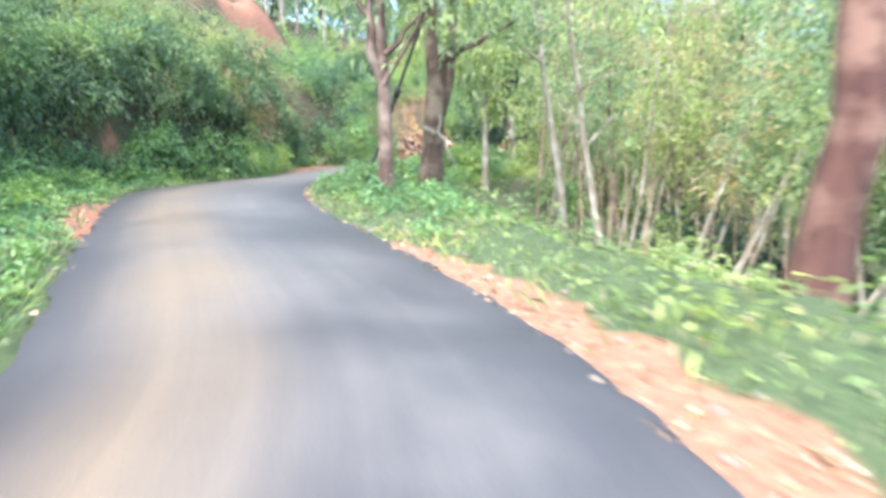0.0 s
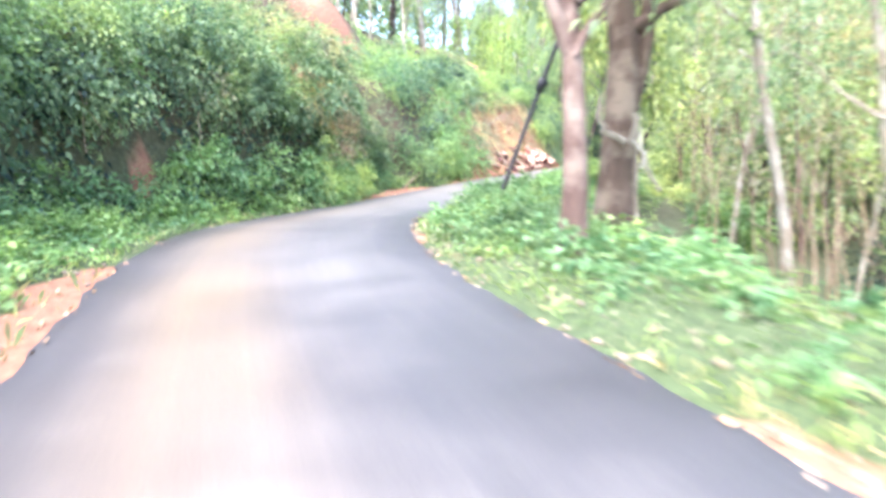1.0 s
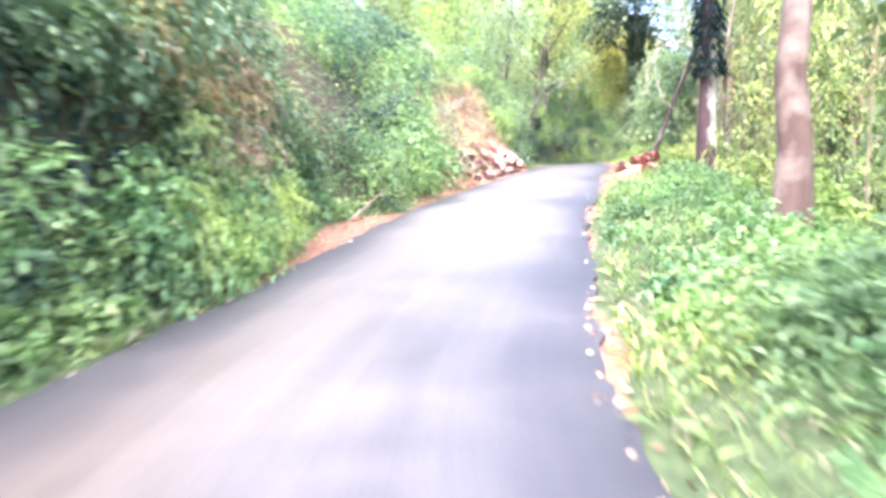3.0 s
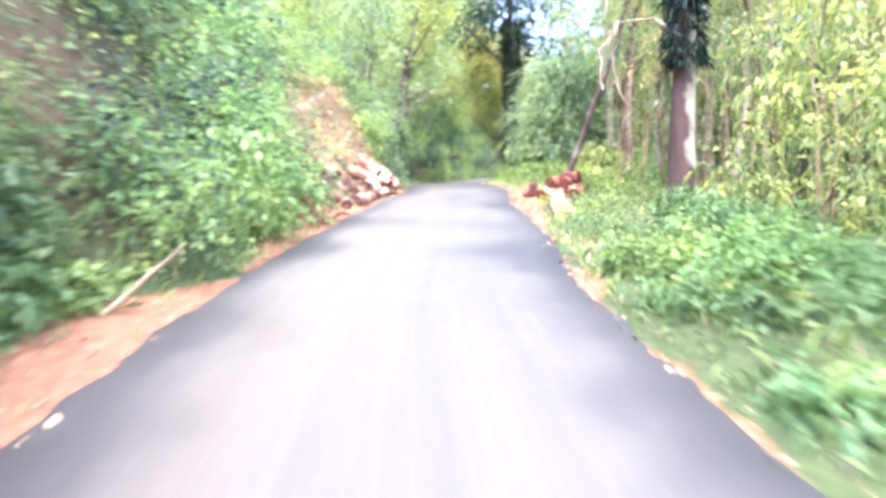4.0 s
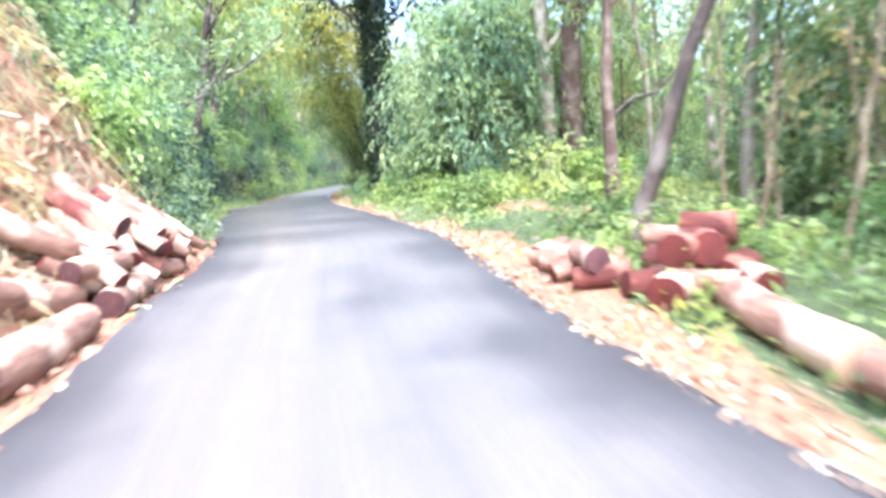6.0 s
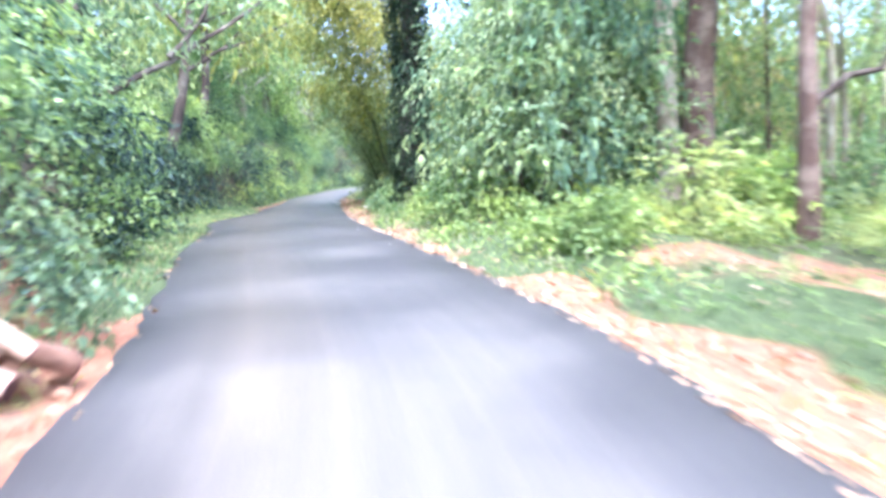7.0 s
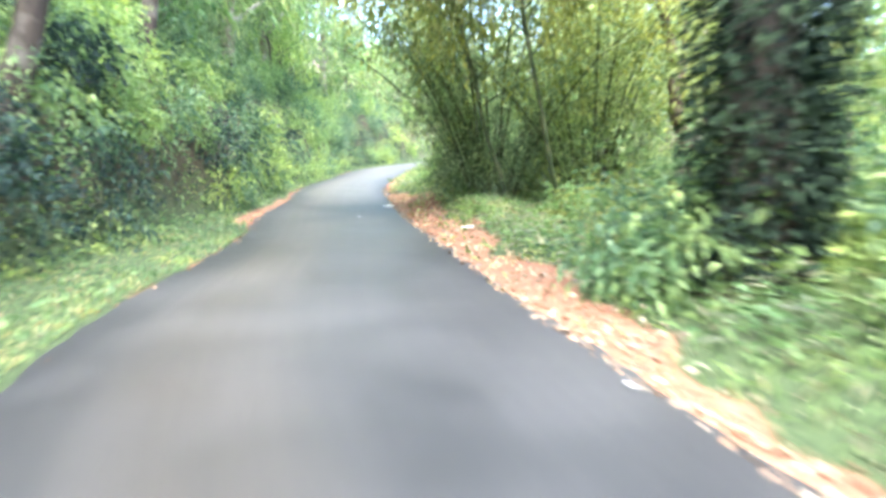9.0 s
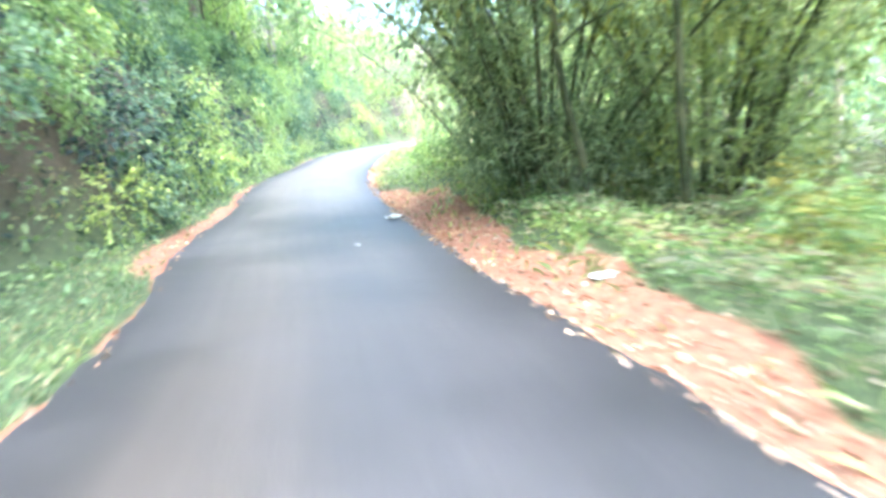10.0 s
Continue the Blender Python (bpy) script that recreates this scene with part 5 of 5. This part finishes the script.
# bare poles leaning out of the hollow
def build_saplings():
    rng = np.random.default_rng(31)
    for k in range(16):
        x, y = 4.6 + 0.3 * k + rng.uniform(-0.3, 0.3), 18.6 - 0.2 * k + rng.uniform(-1.2, 1.2)
        ob = thing("sapling", (x, y, height_at(x, y) - 0.1), "bare pale sapling pole leaning over the hollow", "sapling", "leaning sapling poles")
        tip = np.array([0.6 + 0.2 * k + rng.uniform(-0.3, 0.3), rng.uniform(-0.5, 0.5), rng.uniform(4.6, 6.6)])
        line = bend((0, 0, 0), tip, 8, 0.03, rng)
        part("stem", stem_mesh("sapling_stem", [tube(line, np.linspace(0.06, 0.022, 8), 6, 0.05, k)]), BARK_PALE, ob)
        tufts = [foliage("", 30, line[j], (0.7, 0.7, 0.55), 0.45, 7, 0.15, 0.18, seed=k * 3 + j + 400, hollow=0.1) for j in (5, 6, 7)]
        part("foliage", quad_mesh("sapling_leaf", np.concatenate(tufts)), LEAF_DRY if k % 4 == 0 else LEAF_WOOD, ob)


build_saplings()


# bare poles of a plantation high on the hillside
def build_hill_poles():
    rng = np.random.default_rng(37)
    for k in range(18):
        x, y = rng.uniform(-4.5, 4.5), rng.uniform(70, 84)
        h = rng.uniform(11, 15)
        ob = thing("tree", (x, y, height_at(x, y) - 0.2), "straight bare pale pole tree high on the hillside", "tree", "hillside poles")
        line = bend((0, 0, 0), (rng.uniform(-0.8, 0.8), rng.uniform(-0.8, 0.8), h), 8, 0.05, rng)
        part("trunk", stem_mesh("pole_trunk", [tube(line, np.linspace(0.17, 0.06, 8), 6, 0.05, k)]), POLE_BARK, ob)
        part("crown", quad_mesh("pole_crown", np.concatenate([foliage("", 40, line[j], (1.5, 1.5, 1.1), 0.8, 6, 0.3, 0.16, seed=k * 3 + j + 900, hollow=0.1) for j in (6, 7)])), LEAF_WOOD, ob)


build_hill_poles()


# dry bare stems standing in the undergrowth
def build_dry_stems():
    rng = np.random.default_rng(35)
    for k in range(74):
        x, y = (rng.uniform(3.2, 9.5), rng.uniform(25.5, 37.0)) if k < 40 else (rng.uniform(2.6, 9.0), rng.uniform(14.0, 26.0))
        e, side, _ = lie([x], [y])
        if e[0] < 2.4 or math.hypot(x - 2.85, y - 30.5) < 0.6:
            continue
        ob = thing("dry_stem", (x, y, height_at(x, y) - 0.1), "bare tan dead stem standing in the undergrowth", "dead stem", "dry stems in the wood")
        tip = (rng.uniform(-0.5, 0.5), rng.uniform(-0.4, 0.4), rng.uniform(2.2, 4.6))
        line = bend((0, 0, 0), tip, 8, 0.035, rng)
        part("stem", stem_mesh("dry_stem", [tube(line, np.linspace(rng.uniform(0.02, 0.04), 0.008, 8), 5, 0.06, k)]), DRY_STEM, ob)
        for j in (4, 6):
            end = line[j] + np.array([rng.uniform(-0.6, 0.6), rng.uniform(-0.4, 0.4), rng.uniform(0.2, 0.6)])
            part("twig", stem_mesh("dry_twig", [tube(bend(line[j], end, 5, 0.02, rng), np.linspace(0.012, 0.005, 5), 4, 0.05, k + j)]), DRY_STEM, ob)


build_dry_stems()


# leaning iron stay with a clamp
def build_stay():
    x, y = -2.31, 17.57
    z = height_at(x, y)
    ob = thing("stay_pole", (x, y, z), "thin dark iron pole leaning out of the verge", "pole")
    way = np.array([0.86, -0.29, 3.41 - z])
    line = np.array([-0.05 * way, 0.5 * way, way, 2.0 * way, 2.9 * way])
    part("pole", stem_mesh("stay_pole", [tube(line, [0.045] * 5, 10, 0.0, 1)]), POLE_IRON, ob)
    u = way / np.linalg.norm(way)
    part("clamp", stem_mesh("stay_clamp", [tube(np.array([way - u * 0.13, way - u * 0.11, way + u * 0.11, way + u * 0.13]), [0.05, 0.085, 0.085, 0.05], 8, 0.0, 1)]), CLAMP_IRON, ob, "black iron clamp")
    side = np.array([0.09, 0.0, 0.02])
    part("bolt", stem_mesh("stay_bolt", [tube(np.array([way - side, way, way + side * 1.4]), [0.03, 0.03, 0.03], 6, 0.0, 1)]), CLAMP_IRON, ob)


build_stay()


# ---- bamboo ----
def build_bamboo(cx, cy, culms, seed, lean_to):
    rng = np.random.default_rng(seed)
    z = height_at(cx, cy)
    ob = thing("bamboo_clump", (cx, cy, z), "big arching bamboo clump with dark culms beside the road", "bamboo")
    leaf_quads = []
    for k in range(culms):
        a = rng.uniform(0, 6.28)
        r = rng.uniform(0.1, 0.9)
        base = np.array([math.cos(a) * r, math.sin(a) * r, -0.1])
        h = rng.uniform(4.5, 9.0)
        out = np.array([math.cos(a), math.sin(a)]) * rng.uniform(1.2, 4.6) + np.array(lean_to) * rng.uniform(0.2, 1.2)
        u = np.linspace(0, 1, 12)[:, None]
        line = base + np.concatenate([out[None] * u**1.3, h * (u - 0.22 * u**3)], 1)
        rad = np.linspace(0.045, 0.012, 12)
        part("culm", stem_mesh("culm", [tube(line, rad, 6, 0.05, k)]), CULM, ob)
        for j in range(2, 12):
            n = 3 if j < 4 else 14 if j < 8 else 8
            leaf_quads.append(foliage("", n, line[j], (0.65, 0.65, 0.45), 0.5, 6, 0.155, 0.15, flat=0.4, seed=seed * 100 + k * 12 + j, hollow=0.05, droop=0.15))
    # short leafy shoots round the foot
    for k in range(culms):
        a, r = rng.uniform(0, 6.28), rng.uniform(0.9, 2.0)
        foot = np.array([math.cos(a) * r, math.sin(a) * r, rng.uniform(0.3, 1.3)])
        leaf_quads.append(foliage("", 22, foot, (0.6, 0.6, 0.6), 0.45, 6, 0.15, 0.15, seed=seed * 700 + k, hollow=0.05, droop=0.2))
    part("foliage", quad_mesh("bamboo_foliage", np.concatenate(leaf_quads)), LEAF_BAMBOO, ob, "long narrow bamboo leaves")


build_bamboo(15.3, 64.0, 36, 3, (-0.6, -0.6))
build_bamboo(17.6, 67.4, 16, 4, (-0.8, 0.2))
build_bamboo(17.0, 62.0, 22, 5, (-0.3, -0.3))


# ---- cut timber ----
PILE = []


def log(x, y, length, radius, heading, side_mat, cut_mat, label, group, seed, lift=0.0, name="log"):
    """A sawn length lying on the ground or on logs below it, along heading (degrees from +x)."""
    rng = np.random.default_rng(seed)
    h = radians(heading)
    ax = np.array([math.cos(h), math.sin(h)])
    ends = np.array([[x, y] - ax * length / 2, [x, y] + ax * length / 2])
    e, side, zr = lie(ends[:, 0], ends[:, 1])
    if e.min() < 0.1:
        x += side[0] * (0.1 - e.min()) * 0.95
        ends[:, 0] += side[0] * (0.1 - e.min()) * 0.95
        e, side, zr = lie(ends[:, 0], ends[:, 1])
    g = np.where(e < 0, zr + 0.03, land(ends[:, 0], ends[:, 1]))
    mid = height_at(x, y)
    base = np.maximum(g, g.mean() * 0.5 + mid * 0.5 - 0.1)
    if abs(base[1] - base[0]) > length * 0.8:
        base = base.mean() + (base - base.mean()) * (length * 0.8 / abs(base[1] - base[0]))
    up = radius * 0.9 + lift
    for px, py, pz, pr in PILE:
        near = math.hypot(px - x, py - y)
        if near < (pr + radius) * 0.95:
            up = max(up, min(pz + pr * 0.8 + radius * 0.75 - base.mean(), 0.45))
    PILE.append((x, y, base.mean() + up, radius))
    zc = base.mean() + up
    slope = math.degrees(math.atan2(base[1] - base[0], length))
    ob = new(name)
    tagged(ob, label, "log", group)
    ob.matrix_basis = Matrix.Translation((x, y, zc)) @ pose(0, 0, 0, 0, 0, heading) @ pose(0, 0, 0, 0, 90 - slope, 0)
    zs = np.linspace(-length / 2, length / 2, 9)
    bow = rng.uniform(-0.06, 0.06) * length
    line = np.stack([bow * (1 - (2 * zs / length) ** 2), 0.3 * bow * np.sin(zs * 3), zs], 1)
    rad = radius * (1 + 0.03 * rng.normal(size=9)) * np.linspace(1.08, 0.92, 9)
    v, q = tube(line, rad, 14, 0.035, seed)
    me = quad_mesh("log_side", v, q)
    me.polygons.foreach_set("use_smooth", [True] * len(me.polygons))
    part("bark", me, side_mat, ob)
    for ring, c, s in ((v[:14], line[0], -1), (v[-14:], line[-1], 1)):
        cv = np.concatenate([ring, ring * 0.96 + c * 0.04 + [0, 0, 0.012 * s], [c + [0, 0, 0.016 * s]]])
        faces = []
        for a in range(14):
            b = (a + 1) % 14
            faces += [(a, b, 14 + b, 14 + a), (14 + a, 14 + b, 28)] if s > 0 else [(b, a, 14 + a, 14 + b), (14 + b, 14 + a, 28)]
        part("cut_end", mesh_of("cut_end", cv.tolist(), faces), cut_mat, ob)
    return ob


def left_edge_x(y):
    return float(np.interp(y, LEFT_EDGE[:, 1], LEFT_EDGE[:, 0]))


def build_left_pile():
    rng = np.random.default_rng(13)
    group = "cut logs below the slip"
    pale = "pale pinkish sawn log lying below the earth slip"
    for k, (y, e, length, r, head) in enumerate([(37.6, 0.30, 1.5, 0.17, 62), (38.4, 0.66, 1.3, 0.15, 54), (39.3, 0.25, 1.0, 0.14, 66), (36.7, 0.75, 0.8, 0.15, 52), (36.4, 0.42, 0.7, 0.14, 78),
                                                 (37.4, 1.0, 0.55, 0.14, 105), (34.9, 0.6, 0.9, 0.15, 24), (36.9, 1.05, 0.5, 0.13, 60), (38.9, 0.9, 1.1, 0.12, 20), (39.6, 0.7, 0.9, 0.13, 120), (40.4, 0.4, 0.9, 0.12, 35)]):
        log(left_edge_x(y) - e * 1.05, y, length, r, head, LOG_SIDE, CUT_DARK, pale, group, 200 + k)
    for k in range(40):
        y = rng.uniform(39.0, 41.9)
        e = rng.uniform(0.15, 1.0) * np.interp(y, [36, 39, 42], [1, 1, 0.8])
        r = rng.uniform(0.05, 0.11)
        log(left_edge_x(y) - e, y, rng.uniform(0.5, 1.0), r, rng.uniform(0, 180), LOG_SIDE if k % 4 else LOG_RED, CUT_DARK if k % 3 else CUT_RED, "short pinkish firewood log tossed on the heap", group, 240 + k)


def build_right_pile():
    rng = np.random.default_rng(14)
    group = "cut logs on the verge"
    log(2.48, 34.45, 1.3, 0.16, 60, LOG_SIDE, CUT_PALE, "pale barked trunk lying in the grass", group, 300)
    log(1.75, 33.15, 1.4, 0.16, 66, LOG_SIDE, CUT_PALE, "weathered split trunk lying in the grass", group, 301)
    log(2.02, 33.25, 1.7, 0.10, 60, LOG_SIDE, CUT_PALE, "thin pale trunk lying in the grass", group, 302)
    for k, (x, y, length, r, head) in enumerate([(2.75, 35.5, 0.5, 0.14, 20), (3.15, 35.8, 0.55, 0.15, 75), (3.45, 35.4, 0.55, 0.14, 10), (2.95, 35.3, 0.45, 0.13, 100), (3.3, 35.6, 0.55, 0.14, 40),
                                                 (2.8, 36.3, 0.5, 0.12, 130), (3.1, 36.5, 0.5, 0.12, 20), (3.65, 36.1, 0.55, 0.13, 160), (2.85, 35.8, 0.45, 0.13, 150), (3.25, 35.15, 0.45, 0.13, 60),
                                                 (3.5, 35.7, 0.45, 0.14, 120), (3.0, 35.6, 0.4, 0.13, 15), (3.35, 35.95, 0.5, 0.13, 95)]):
        log(x, y, length, r, head, LOG_RED if k % 3 else LOG_SIDE, CUT_RED, "freshly sawn dark red log on the verge heap", group, 310 + k)
    for k in range(6):
        log(2.75 + 0.12 * k + rng.uniform(-0.1, 0.1), 36.5 + 0.22 * k, 0.5, 0.11, rng.uniform(0, 180), LOG_SIDE, CUT_RED if k % 2 else CUT_DARK, "short pale log beside the red sawn logs", group, 330 + k)


build_left_pile()
build_right_pile()


# ---- sticks, stones and scraps ----
def build_sticks():
    rng = np.random.default_rng(15)
    for k in range(34):
        y = rng.uniform(33.0, 41.5)
        e = rng.uniform(0.4, 2.6)
        x = left_edge_x(y) - e
        z = height_at(x, y)
        ob = thing("stick", (x, y, z + 0.03), "dry pale stick lying on the earth slip", "stick", "sticks on the slip", rng.uniform(0, 360))
        ln = rng.uniform(0.4, 1.5)
        up = rng.uniform(0.0, 0.5)
        part("branch", stem_mesh("stick", [tube(bend((-ln / 2, 0, -0.02), (ln / 2, 0, up * ln), 6, 0.02, rng), np.linspace(0.022, 0.01, 6), 5, 0.08, k)]), BARK_PALE, ob)
    for (x, y, dx, dz, ln) in ((-3.2, 38.6, 0.8, 0.45, 1.3), (-2.7, 39.8, 0.7, 0.6, 1.2), (-5.9, 27.3, 0.8, -0.6, 1.0)):
        ob = thing("branch", (x, y, height_at(x, y)), "bare broken branch sticking out of the bank", "branch", "broken branches")
        part("stem", stem_mesh("branch", [tube(bend((0, 0, -0.05), (dx * ln, -0.2, abs(dz) * ln), 6, 0.02, rng), np.linspace(0.035, 0.014, 6), 6, 0.06, int(ln * 10))]), BARK_PALE, ob)


def stone_mesh(seed):
    bm = bmesh.new()
    bmesh.ops.create_icosphere(bm, subdivisions=2, radius=1.0)
    rng = np.random.default_rng(seed)
    off = rng.uniform(0, 9, 3)
    for v in bm.verts:
        v.co *= 1 + 0.3 * noise.noise(v.co * 1.3 + Vector(off))
        v.co.z *= 0.6
    me = bpy.data.meshes.new("stone")
    bm.to_mesh(me)
    bm.free()
    me.materials.append(STONE)
    return me


def build_stones():
    rng = np.random.default_rng(16)
    shapes = [stone_mesh(k) for k in range(4)]
    for side, n, y0, y1 in ((1, 60, 2, 14), (1, 50, 34, 68), (-1, 30, 6, 14), (-1, 40, 24, 46)):
        x, y, e = strip_points(n, side, 0.1, 0.9, y0, y1, rng, 1.4)
        z = land(x, y)
        for a, b, c in zip(x, y, z):
            s = rng.uniform(0.02, 0.055)
            ob = new("stone", shapes[rng.integers(4)])
            ob.matrix_basis = pose(a, b, c + s * 0.3, 0, 0, rng.uniform(0, 360)) @ Matrix.Diagonal((s, s * rng.uniform(0.6, 1), s, 1))
            tagged(ob, "small pale stone on the dirt verge", "stone", "stones on the verge")


def build_scraps():
    rng = np.random.default_rng(17)
    for x, y, s in ((7.5, 52.6, 0.03), (12.75, 65.2, 0.16), (11.0, 63.4, 0.04), (11.5, 59.8, 0.12), (-0.68, 29.0, 0.022), (-0.42, 29.8, 0.022), (5.3, 46.5, 0.022), (6.2, 49.5, 0.022)):
        e, _, zr = lie([x], [y])
        z = zr[0] + 0.036 if e[0] < 0 else height_at(x, y) + 0.02
        n = 7
        gx, gy = np.meshgrid(np.linspace(-1, 1, n), np.linspace(-0.6, 0.6, n))
        gz = 0.10 * rng.normal(size=(n, n)) + 0.12
        idx = np.arange(n * n).reshape(n, n)
        q = np.stack([idx[:-1, :-1], idx[:-1, 1:], idx[1:, 1:], idx[1:, :-1]], -1).reshape(-1, 4)
        top = np.stack([gx.ravel(), gy.ravel(), gz.ravel()], 1) * s
        low = top - [0, 0, 0.002]
        me = quad_mesh("scrap", np.concatenate([top, low]), np.concatenate([q, q[:, ::-1] + n * n]))
        me.materials.append(PAPER)
        ob = new("paper_scrap", me)
        ob.matrix_basis = pose(x, y, z, 0, 0, rng.uniform(0, 180))
        tagged(ob, "crumpled pale scrap of paper lying on the road", "paper scrap", "scraps")


build_sticks()
build_stones()
build_scraps()
